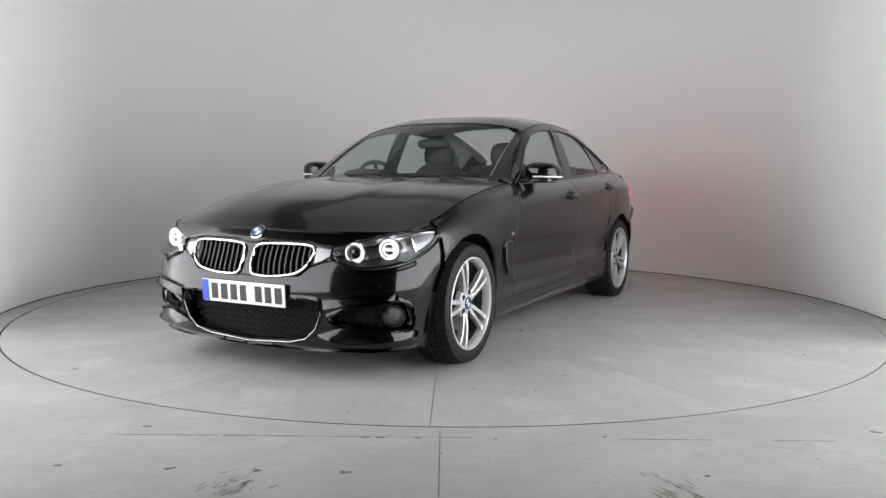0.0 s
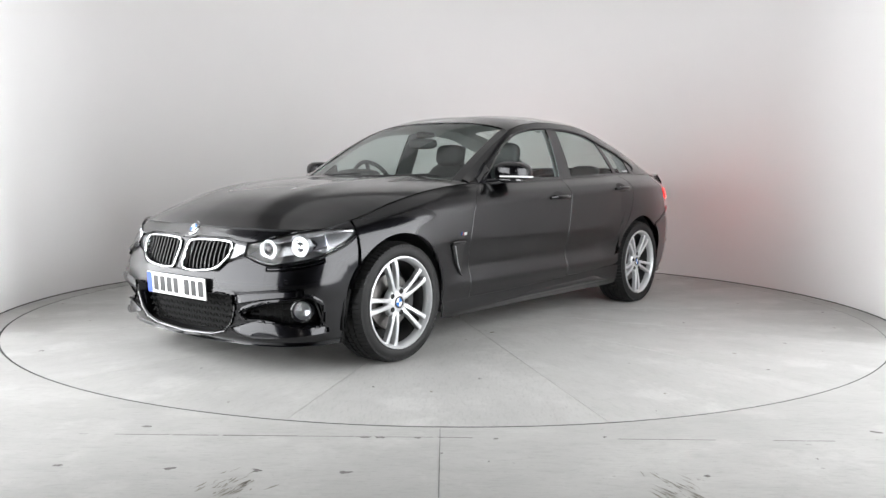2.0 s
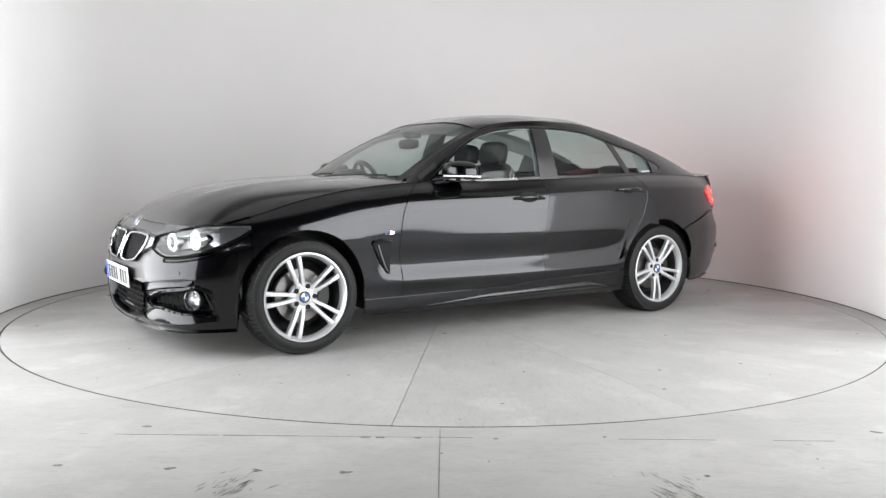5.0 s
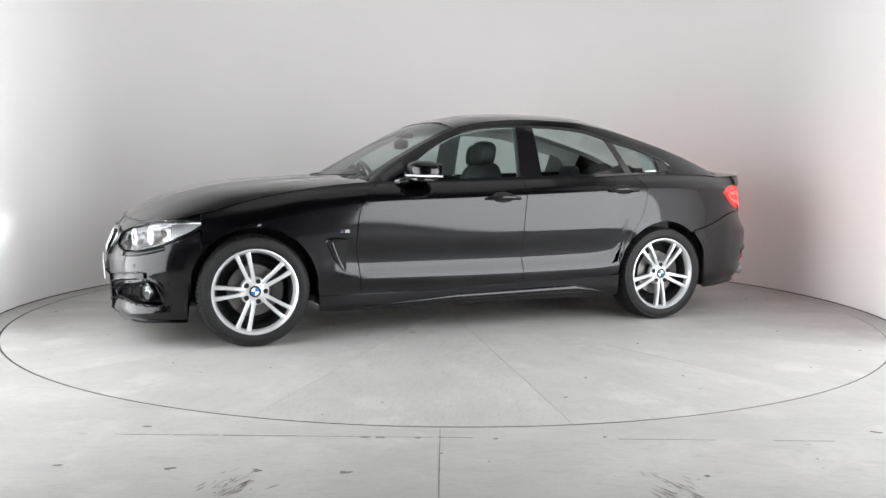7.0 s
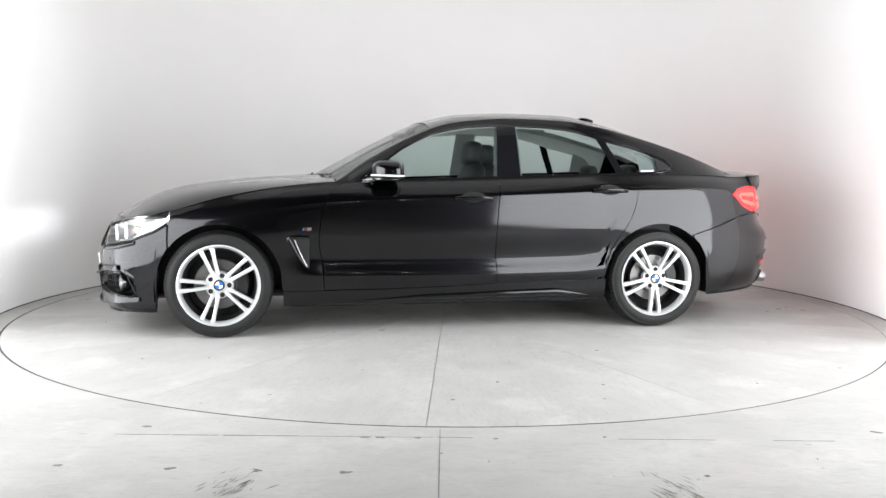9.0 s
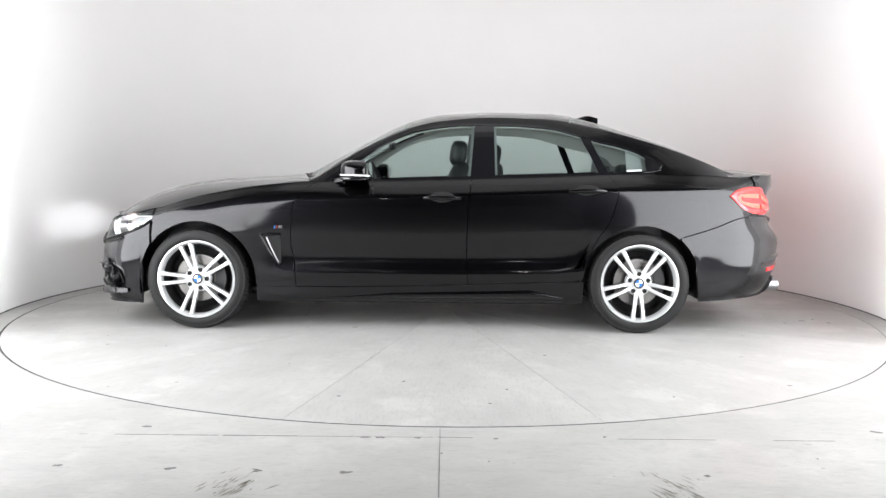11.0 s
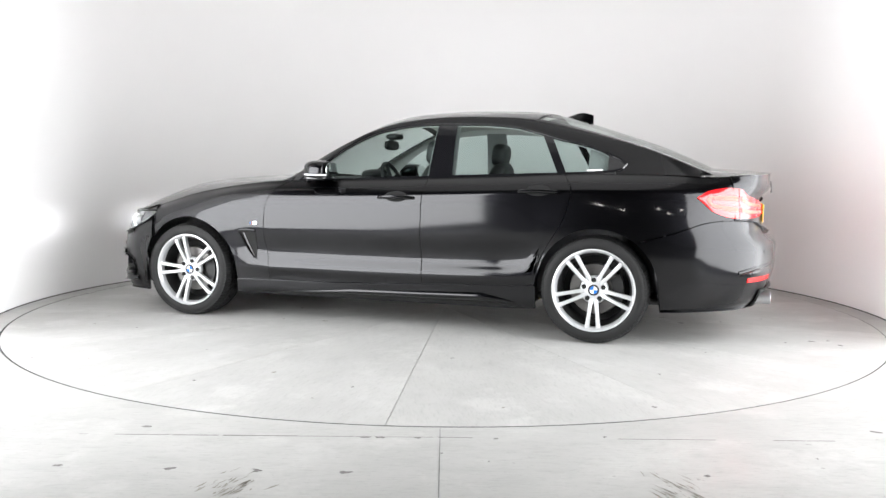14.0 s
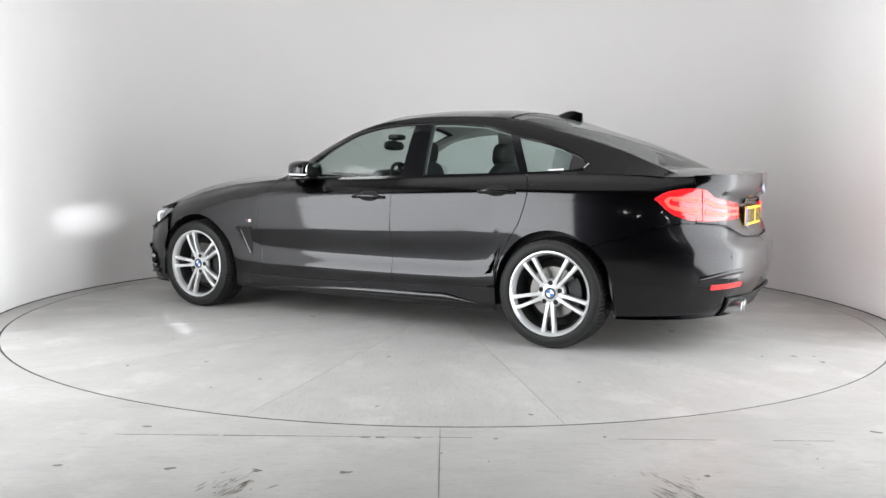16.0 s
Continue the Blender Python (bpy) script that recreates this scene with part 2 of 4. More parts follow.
def arc_wall(r0, r1, a0, a1, z0, z1, n):
    bm = bmesh.new()
    cols = []
    for k in range(n + 1):
        a = radians(a0 + (a1 - a0) * k / n)
        cols.append([bm.verts.new((r * math.cos(a), r * math.sin(a), z)) for r, z in ((r0, z0), (r0, z1), (r1, z1), (r1, z0))])
    for a, b in zip(cols, cols[1:]):
        for i in range(4):
            bm.faces.new((a[i], b[i], b[(i + 1) % 4], a[(i + 1) % 4]))
    bm.faces.new(cols[0])
    bm.faces.new(cols[-1][::-1])
    bmesh.ops.recalc_face_normals(bm, faces=bm.faces[:])
    return bm


TABLE_R, WALL_R = 2.961, 3.13


def disc(bm, r, z0, z1, n=180):
    top = [bm.verts.new((r * math.cos(2 * math.pi * k / n), r * math.sin(2 * math.pi * k / n), z1)) for k in range(n)]
    low = [bm.verts.new((v.co.x, v.co.y, z0)) for v in top]
    bm.faces.new(top)
    bm.faces.new(low[::-1])
    for k in range(n):
        bm.faces.new((low[k], low[(k + 1) % n], top[(k + 1) % n], top[k]))
    return bm


def floor_round_hole(r, half, z, depth, n=180):
    """Ground with a round well for the table."""
    bm = bmesh.new()
    ring = [bm.verts.new((r * math.cos(2 * math.pi * k / n) - .003, r * math.sin(2 * math.pi * k / n) - .005, z)) for k in range(n)]
    far = []
    for k in range(n):
        c, s = math.cos(2 * math.pi * k / n), math.sin(2 * math.pi * k / n)
        q = half / max(abs(c), abs(s))
        far.append(bm.verts.new((q * c, q * s, z)))
    for k in range(n):
        j = (k + 1) % n
        bm.faces.new((ring[k], far[k], far[j], ring[j]))
    bmesh.ops.recalc_face_normals(bm, faces=bm.faces[:])
    return bm


well = lathe(bmesh.new(), [(.01, -.25), (TABLE_R + .0072, -.25), (TABLE_R + .0072, -.0004), (TABLE_R + .05, -.0006), (TABLE_R + .05, -.26), (.01, -.26)], Matrix.Translation((-.003, -.005, 0)), 180)
tagged(link("table_well", well, SEAM, smooth=0), "dark well under the turntable", "well", kind="structure")
floor = tagged(link("floor", floor_round_hole(TABLE_R + 0.0062, 11, 0, 0.25), FLOOR, smooth=0), "grey painted concrete studio floor, scuffed and chipped", "floor", kind="structure")
wall = tagged(link("wall_round", arc_wall(WALL_R, WALL_R + 0.12, -24, 204, 0.0, 4.4, 150), WALL), "smooth white curved studio wall with faint joints", "wall", kind="structure")
bm = bmesh.new()
for x0, x1, y0, y1 in ((-9, -8.9, -10, 6), (8.9, 9, -10, 6), (-9, 9, -10.1, -10), (-9, 9, 6, 6.1)):
    box(bm, x0, x1, y0, y1, 0.0, 4.6)
tagged(link("wall_room", bm, ROOM, smooth=0), "dark walls of the hall round the studio", "wall", kind="structure")
tagged(link("baseboard", arc_wall(WALL_R - .004, WALL_R + .001, -24, 204, 0.0, .007, 150), SEAM), "dark dirty joint at the wall's foot", "trim", kind="structure")
tagged(link("ceiling_round", disc(bmesh.new(), WALL_R + .1, 4.402, 4.5, 120), CEIL, smooth=0), "pale studio ceiling", "ceiling", kind="structure")
tagged(link("ceiling", box(bmesh.new(), -9, 9, -10, 6, 4.6, 4.7), ROOM, smooth=0), "dark hall ceiling", "ceiling", kind="structure")

HALL_LAMP = mat("hall_lamp_glow", (0.9, 0.9, 0.9), 0.4, glow=(1.0, 0.97, 0.93), power=90.0)
for x, z in ((-2.1, 2.7), (-1.2, 2.3), (.9, 2.75), (1.5, 2.2), (2.3, 2.75)):
    m = Matrix.Translation((x, -8.6, z)) @ Vector((0, 1, -.25)).to_track_quat("Z", "Y").to_matrix().to_4x4()
    lampo = link("hall_lamp", lathe(bmesh.new(), [(.0005, .012), (.04, .01), (.05, 0), (.05, -.05), (.0005, -.05)], m, 24, False), HALL_LAMP)
    tagged(lampo, "small round lit hall spotlight", "lamp", "hall spotlights")

table = new("turntable")
tagged(table, "round grey painted turntable set flush in the floor", "turntable")
part("deck_core", disc(bmesh.new(), TABLE_R - .02, -0.12, -0.006), RUST, table, "stained bed under the plates", smooth=0)


def deck_plate():
    """One of the fourteen sectors of the deck, with its joints' half gap cut off."""
    bm = bmesh.new()
    half, gap, n = math.pi / 14, .0016, 14
    rim = [(TABLE_R * math.cos(q), TABLE_R * math.sin(q)) for q in np.linspace(-half + gap / TABLE_R, half - gap / TABLE_R, n)]
    pts = [(gap / math.sin(half), 0.0)] + rim
    hi = [bm.verts.new((x, y, 0.0)) for x, y in pts]
    lo = [bm.verts.new((x, y, -.0055)) for x, y in pts]
    bm.faces.new(hi)
    for k in range(len(pts)):
        j = (k + 1) % len(pts)
        bm.faces.new((lo[k], lo[j], hi[j], hi[k]))
    return bm


part("rim_band", lathe(bmesh.new(), [(TABLE_R - .001, -.06), (TABLE_R + .0012, -.06), (TABLE_R + .0012, -.0004), (TABLE_R - .001, -.0008)], Matrix.Identity(4), 180), SEAM, table, "dark edge of the deck", smooth=0)
first = part("deck_plate", deck_plate(), PLATE, table, smooth=0)
first.rotation_euler = (0, 0, radians(26.3 + 12.857))
for k in range(1, 14):
    ob = new("deck_plate", first.data)
    ob.parent = table
    ob.rotation_euler = (0, 0, radians(26.3 + 12.857 + 25.714 * k))

def wear_blot(x, y, r, seed, material, label, stretch=1.0, turn=0.0):
    """A chip or stain with a ragged outline, a fraction of a millimetre thick."""
    rnd = random.Random(seed)
    bm = bmesh.new()
    n = 14
    ring = []
    for k in range(n):
        a = 2 * math.pi * k / n
        q = r * .75 * (0.4 + 0.8 * rnd.random())
        u, v = q * math.cos(a) * stretch, q * math.sin(a)
        ring.append((x + u * math.cos(turn) - v * math.sin(turn), y + u * math.sin(turn) + v * math.cos(turn)))
    hi = [bm.verts.new((a, b, .0012)) for a, b in ring]
    lo = [bm.verts.new((a, b, .0)) for a, b in ring]
    bm.faces.new(hi)
    for k in range(n):
        bm.faces.new((lo[k], lo[(k + 1) % n], hi[(k + 1) % n], hi[k]))
    return bm


CHIP = mat("bare_concrete_chip", (0.17, 0.16, 0.155), 0.85, vary=0.4, scale=60)
GRIME = mat("brown_grime", (0.22, 0.205, 0.175), 0.8, vary=0.4, scale=40)
# joints in the fixed floor: one across, one towards the camera
bm = bmesh.new()
box(bm, -.0143, -.0122, -9, -TABLE_R - .03, -.02, .0006)
part("floor_joint", bm, SEAM, floor, smooth=0)
bm = bmesh.new()
rnd = random.Random(5)
x = -4.0
while x < 4.0:
    step = rnd.uniform(.03, .22)
    if rnd.random() < (.85 if -1.1 < x < 0 or .6 < x < 1.3 else .35):
        w = rnd.uniform(.0012, .0038)
        box(bm, x, x + step, -3.098 - w, -3.098 + w, -.01, .0006)
    x += step + rnd.uniform(0, .02)
part("floor_joint", bm, CHIP, floor, smooth=0)
for k, (x, y, r, st, tu) in enumerate(((-.93, -3.46, .016, 1.8, .4), (-.63, -3.47, .019, 1.5, -.6), (-.33, -3.48, .018, 1.7, .1), (.89, -3.48, .014, 1.2, 0), (1.72, -2.985, .018, 2.2, -.5), (-1.17, -3.0, .014, 2.0, -.2),
                                       (-1.32, -3.44, .014, 1.6, .2), (.62, -3.075, .012, 1.2, .9), (-.30, -3.105, .014, 1.8, 0), (-.24, -3.105, .016, 1.9, 0), (-.1, -3.105, .011, 2, 0), (.2, -3.11, .010, 1.4, 0), (1.34, -3.30, .006, 1, 0), (.16, -3.36, .006, 1, 0), (-.005, -3.28, .006, 1, 0))):
    part("floor_chip", wear_blot(x, y, r, k, CHIP, "", st, tu), CHIP, floor, smooth=0)
# scrape marks
bm = bmesh.new()
rnd = random.Random(9)
for cx0, lean, n in ((-.68, .35, 55), (.76, -.45, 45)):
    for k in range(n):
        x, y, ln = cx0 + rnd.gauss(0, .045), -3.66 + rnd.gauss(0, .10), rnd.uniform(.02, .09)
        d = Vector((math.sin(lean + rnd.gauss(0, .15)), math.cos(lean + rnd.gauss(0, .15)), 0))
        w = rnd.uniform(.0008, .003)
        o = Vector((d.y, -d.x, 0)) * w
        p = Vector((x, y, .001))
        if (p + d * ln).y > -3.43:
            continue
        vs = [bm.verts.new(q) for q in (p - o, p + d * ln * .5 - o * 1.5, p + d * ln, p + d * ln * .5 + o * 1.5)]
        bm.faces.new(vs)
tagged(part("scrape_marks", bm, GRIME, floor, "brown scrape marks", smooth=0), kind="stuff")
# chips and stains on the table
rnd = random.Random(3)
for k in range(46):
    q, rr = rnd.uniform(0, 2 * math.pi), TABLE_R * .985 * math.sqrt(rnd.uniform(.12, 1))
    part("deck_chip", wear_blot(rr * math.cos(q), rr * math.sin(q), rnd.choice((.006, .008, .010, .018)), 100 + k, CHIP, "", rnd.uniform(1, 2.2), rnd.uniform(0, 3)), rnd.choice((CHIP, CHIP, GRIME)), table, smooth=0)


# ---- the car's body: a plan outline, and feature lines that run round it from nose to tail ----
PLAN = [(2.185, 0), (2.182, .2), (2.165, .38), (2.135, .52), (2.085, .645), (2.01, .745), (1.90, .805), (1.75, .837), (1.56, .868), (1.40, .882), (1.2, .884), (1.0, .882),
        (.6, .880), (0, .880), (-.6, .881), (-1.0, .884), (-1.4, .887), (-1.65, .876), (-1.85, .848), (-2.05, .798), (-2.25, .705), (-2.375, .56), (-2.435, .3), (-2.45, 0)]
STEPS = np.array([0] + [math.hypot(b[0] - a[0], b[1] - a[1]) for a, b in zip(PLAN, PLAN[1:])]).cumsum()
LENGTH = STEPS[-1]


def smooth_row(vals):
    """A rounded row of values along the outline, at even steps (Catmull-Rom)."""
    v, out = np.array(vals, float), []
    s = np.linspace(0, LENGTH, 900)
    m = np.zeros(len(v))
    for i in range(len(v)):
        a, b = max(i - 1, 0), min(i + 1, len(v) - 1)
        m[i] = (v[b] - v[a]) / (STEPS[b] - STEPS[a])
    i = np.clip(np.searchsorted(STEPS, s) - 1, 0, len(v) - 2)
    h = STEPS[i + 1] - STEPS[i]
    t = (s - STEPS[i]) / h
    return (1 + 2 * t) * (1 - t) ** 2 * v[i] + t * (1 - t) ** 2 * h * m[i] + t * t * (3 - 2 * t) * v[i + 1] + t * t * (t - 1) * h * m[i + 1]


GS = np.linspace(0, LENGTH, 900)
GX, GY = smooth_row([p[0] for p in PLAN]), smooth_row([p[1] for p in PLAN])
GY[0] = GY[-1] = 0.0
TX, TY = np.gradient(GX, GS), np.gradient(GY, GS)
TX[0] = TX[-1] = 0.0
NL = np.hypot(TX, TY)
NX, NY = TY / NL, -TX / NL

# stations by x: nine lines from the lower edge to the top, each (height, inset from the outline)
STATIONS = [
    (2.185, [(.145, .075), (.175, .030), (.27, .012), (.36, .004), (.45, 0), (.52, .010), (.60, .040), (.66, .068), (.725, .115)]),
    (2.165, [(.145, .075), (.175, .030), (.27, .012), (.36, .004), (.45, 0), (.52, .010), (.60, .038), (.66, .066), (.722, .115)]),
    (2.05, [(.145, .065), (.18, .028), (.27, .01), (.36, .002), (.45, 0), (.53, .010), (.60, .03), (.66, .06), (.722, .105)]),
    (1.88, [(.15, .06), (.18, .035), (.27, .022), (.36, .012), (.45, 0.002), (.55, .006), (.62, .016), (.67, .035), (.728, .075)]),
    (1.70, [(.15, .055), (.19, .035), (.28, .025), (.38, .014), (.50, .004), (.60, .000), (.66, .010), (.72, .035), (.765, .080)]),
    (1.4, [(.17, .03), (.2, .02), (.3, .012), (.42, .006), (.55, .003), (.64, 0), (.71, .008), (.78, .040), (.848, .105)]),
    (1.0, [(.17, .06), (.21, .05), (.3, .042), (.38, .030), (.49, .026), (.655, .007), (.77, .005), (.86, .040), (.918, .120)]),
    (.72, [(.17, .08), (.21, .05), (.3, .042), (.365, .026), (.46, .042), (.63, .012), (.81, .003), (.88, .030), (.945, .108)]),
    (0, [(.17, .09), (.22, .05), (.30, .034), (.365, .020), (.46, .044), (.63, .010), (.845, .002), (.90, .032), (.962, .105)]),
    (-.8, [(.17, .09), (.22, .05), (.31, .034), (.375, .020), (.47, .044), (.65, .010), (.875, .001), (.93, .032), (.988, .107)]),
    (-1.4, [(.17, .04), (.22, .03), (.3, .02), (.42, .01), (.55, .002), (.70, .002), (.90, .022), (.95, .06), (1.01, .145)]),
    (-1.85, [(.2, .05), (.24, .03), (.32, .02), (.42, .012), (.55, .003), (.70, .004), (.905, .035), (.95, .07), (1.005, .14)]),
    (-2.05, [(.21, .07), (.25, .04), (.33, .02), (.45, .005), (.58, 0), (.72, .012), (.90, .045), (.945, .075), (.995, .13)]),
    (-2.375, [(.23, .10), (.27, .06), (.35, .03), (.45, .005), (.58, 0), (.69, .06), (.86, .085), (.95, .055), (1.012, .060)]),
    (-2.45, [(.25, .11), (.29, .07), (.36, .03), (.47, .003), (.60, 0), (.685, .10), (.84, .122), (.935, .045), (1.025, .045)]),
]
XS = GX.copy()
XS[np.argmin(XS):] = XS.min()
SX = [float(np.interp(-x, -XS, GS)) for x, _ in STATIONS]
ZROWS = np.array([curve(SX, [rows[k][0] for _, rows in STATIONS])(GS) for k in range(9)])
DROWS = np.array([curve(SX, [rows[k][1] for _, rows in STATIONS])(GS) for k in range(9)])
GZ = np.linspace(0.12, 1.05, 240)
INSET = np.array([curve(ZROWS[:, i], DROWS[:, i])(GZ) for i in range(len(GS))])


def s_of(x):
    return float(np.interp(-x, -XS, GS))


def top(s):
    return float(np.interp(s, GS, ZROWS[8]))


def skin(s, z, out=0.0):
    """The body's side at s along the outline and height z; out: proud of it. s below 0 lies across the nose's middle."""
    sign = -1 if s < 0 or s > LENGTH else 1
    q = abs(s) if s <= LENGTH else 2 * LENGTH - s
    i = q / LENGTH * (len(GS) - 1)
    k = (z - GZ[0]) / (GZ[-1] - GZ[0]) * (len(GZ) - 1)
    i0, k0 = min(int(i), len(GS) - 2), min(max(int(k), 0), len(GZ) - 2)
    u, v = i - i0, min(max(k - k0, 0), 1)
    d = (INSET[i0, k0] * (1 - u) + INSET[i0 + 1, k0] * u) * (1 - v) + (INSET[i0, k0 + 1] * (1 - u) + INSET[i0 + 1, k0 + 1] * u) * v - out
    x, y = GX[i0] * (1 - u) + GX[i0 + 1] * u, GY[i0] * (1 - u) + GY[i0 + 1] * u
    nx, ny = NX[i0] * (1 - u) + NX[i0 + 1] * u, NY[i0] * (1 - u) + NY[i0 + 1] * u
    return Vector((x - nx * d, sign * max(0.0, y - ny * d) if q not in (0, LENGTH) else 0.0, z))


def side(x, z, out=0.0):
    return skin(s_of(x), z, out)


def side_normal(co):
    """The outward normal of the body's side at a place in the table's space."""
    x, y, z = co.x - CARX, co.y - CARY, min(co.z, 1.03)
    s, e = s_of(x), .010
    a = skin(min(s + e, LENGTH - .001), z) - skin(max(s - e, .001), z)
    b = skin(s, z + e) - skin(s, z - e)
    n = b.cross(a).normalized()
    if n.y < 0:
        n = -n
    return Vector((n.x, n.y if y > 0 else -n.y, n.z))


def panel(x0, x1, low, high, rows=24, cols=40, out=0.0, thick=0.012, keep=None):
    """A panel of the left side between two upright lines x0(z), x1(z) and two lengthwise lines low(x), high(x)."""
    xa = lambda z: x0(z) if callable(x0) else x0
    xb = lambda z: x1(z) if callable(x1) else x1

    def fn(a, b):
        zm = 0.6
        for _ in range(4):
            x = xa(zm) + (xb(zm) - xa(zm)) * a
            zm = float(low(x)) + (float(high(x)) - float(low(x))) * b
        return side(x, zm, out)
    return sheet(fn, rows, cols, thick, keep)


FRONT_AXLE, REAR_AXLE, HUB = 1.405, -1.405, 0.320
ARCH_F, ARCH_R = (1.402, 0.372), (-1.415, 0.366)


def arch(x, which):
    c, r = which
    q = r * r - (x - c) ** 2
    return HUB + math.sqrt(q) if q > 0 else 0.0


def belt(x):
    return top(s_of(x))


sill_top = line((1.05, .275), (.5, .278), (0, .29), (-.4, .305), (-1.1, .328))
DOOR_F = line((.281, .776), (.412, .782), (.573, .806), (.752, .792), (.871, .742), (.927, .669), (.97, .60))
DOOR_M = line((.30, -.322), (.566, -.311), (.773, -.318), (.97, -.337))
DOOR_R = line((.329, -.913), (.519, -1.075), (.752, -1.224), (.911, -1.258), (1.002, -1.205))
SR = s_of(-1.655)
R_TOP = curve([SR, s_of(-1.86), s_of(-2.05), s_of(-2.15), s_of(-2.33), s_of(-2.40), s_of(-2.43), LENGTH], [.612, .672, .735, .745, .735, .70, .66, .645])
G = 0.003

car = new("car")
tagged(car, "black metallic four-door coupe with lit lamps and silver alloy wheels", "car")
# fenders, doors, quarters and sills
xa = np.array(sorted({*np.linspace(0, 1, 34), *[(1.70 - (1.402 + .372 * math.cos(q))) / (1.70 - .79) for q in np.linspace(radians(38), radians(180), 40)]}))
pair("fender", panel(1.6992, lambda z: DOOR_F(z) + G, lambda x: max(.275, arch(x, ARCH_F)), lambda x: belt(x) - G, 26, np.clip(xa, 0, 1)), PAINT, car, normals=side_normal)
pair("front_door", panel(lambda z: DOOR_F(z) - G, lambda z: DOOR_M(z) + G, lambda x: sill_top(x) + G, lambda x: belt(x) - G, 50, 50), PAINT, car, normals=side_normal)
pair("rear_door", panel(lambda z: DOOR_M(z) - G, lambda z: DOOR_R(z) + G, lambda x: max(sill_top(x) + G, arch(x, ARCH_R) if x < -.9 else 0), lambda x: belt(x) - G, 70, 84), PAINT, car, normals=side_normal)


def quarter_low(x):
    if x < -1.66:
        return max(float(R_TOP(s_of(x))) + .0015, arch(x, ARCH_R))
    return max(float(sill_top(x)), arch(x, ARCH_R))


pair("rear_quarter", panel(lambda z: DOOR_R(z) - G, -2.203, quarter_low, lambda x: belt(x) - G, 60, 110), PAINT, car, normals=side_normal)
pair("sill", panel(1.025, -1.05, lambda x: line((1.03, .185), (.9, .175), (-.9, .175), (-1.05, .185))(x), lambda x: sill_top(x) - G, 10, 40, 0.006), PAINT, car, normals=side_normal)
# the sill's sharp lower blade
blade_fn = lambda a, b: side(.62 - 1.55 * a, .205 + .012 * a + (.022 + .036 * a) * min(1, (1.001 - a) / .14, .05 + a / .3) * b, .007 + .014 * math.sin(math.pi * b) * (0.3 + a) * min(1, (1.001 - a) / .14, .1 + a / .3))
pair("sill_blade", sheet(blade_fn, 6, 30, 0.01), PAINT, car)

# ---- nose and tail ----
SN = s_of(1.7008)
S_IN, S_OUT = 0.478, s_of(1.70)
L_LOW = curve([S_IN, .55, .633, .73, .80, .88, .96, 1.03, S_OUT], [.594, .573, .556, .563, .574, .591, .620, .648, .700])
L_HIGH = curve([S_IN, .63, .83, .92, S_OUT], [.646, .676, .707, .713, .716])
BUMP_TOP = curve([0, .05, .30, .37, .43, S_IN, .55, .633, .73, .80, .88, .96, 1.03, S_OUT], [.505, .497, .510, .56, .58, .588, .566, .549, .556, .567, .584, .612, .640, .69])
# openings of the bumper as rings of (outline, height)
INTAKE_RING = [(.0, .172), (.25, .190), (.345, .214), (.400, .262), (.430, .335), (.418, .392), (.30, .398), (.0, .398)]
INTAKE_RING = INTAKE_RING + [(-a, b) for a, b in INTAKE_RING[-2:0:-1]]
FOG_RING = [(.475, .318), (.60, .364), (.74, .383), (.82, .396), (.885, .362), (.905, .292), (.888, .258), (.74, .266), (.60, .287), (.51, .286)]


def ring_has(s, z, ring):
    hit = False
    for (a, b), (c, d) in zip(ring, ring[1:] + ring[:1]):
        if (b > z) != (d > z) and s < (c - a) * (z - b) / (d - b) + a:
            hit = not hit
    return hit


def s_near(y):
    return float(np.interp(abs(y), GY[:300], GS[:300]))


def collar(ring, sg, width, depth, proud=.003, sub=6):
    """A rim round an opening of the nose: a narrow face outside the ring, and a return that runs inwards."""
    pts = [(p.x, p.y) for p in round_loop(ring, sub)]
    cs, cz = sum(p[0] for p in pts) / len(pts), sum(p[1] for p in pts) / len(pts)
    bm = bmesh.new()
    rows = []
    n = len(pts)
    for i, (q, z) in enumerate(pts):
        (a, b), (c, d) = pts[i - 1], pts[(i + 1) % n]
        u, v = c - a, d - b
        ln = math.hypot(u, v) or 1
        nu, nv = v / ln, -u / ln
        if (q - cs) * nu + (z - cz) * nv < 0:
            nu, nv = -nu, -nv
        rows.append([bm.verts.new(skin(sg * (q + nu * w), z + nv * w, o)) for w, o in ((width, -.001), (width * .55, proud), (0, proud), (-.004, -.002), (-.010, -depth))])
    for i in range(n):
        a, b = rows[i], rows[(i + 1) % n]
        for k in range(4):
            bm.faces.new((a[k], a[k + 1], b[k + 1], b[k]))
    bmesh.ops.recalc_face_normals(bm, faces=bm.faces[:])
    return bm


def round_loop(ring, n):
    out, m = [], len(ring)
    for i in range(m):
        p = [Vector(ring[(i + k) % m]) for k in (-1, 0, 1, 2)]
        for j in range(n):
            t = j / n
            c = .5 * (2 * p[1] + (p[2] - p[0]) * t + (2 * p[0] - 5 * p[1] + 4 * p[2] - p[3]) * t * t + (3 * p[1] - p[0] - 3 * p[2] + p[3]) * t ** 3)
            out.append(c * .6 + (p[1] + (p[2] - p[1]) * t) * .4)
    return out


AROUND = ((0, 0), (.010, 0), (-.010, 0), (0, .008), (0, -.008))


def intake(p):
    q = math.copysign(s_near(p.y), p.y)
    return not any(ring_has(q + u, p.z + v, INTAKE_RING) for u, v in AROUND)


def fog_hole(p):
    return p.x < 1.8 or not any(ring_has(s_near_x(p) + u, p.z + v, FOG_RING) for u, v in AROUND)


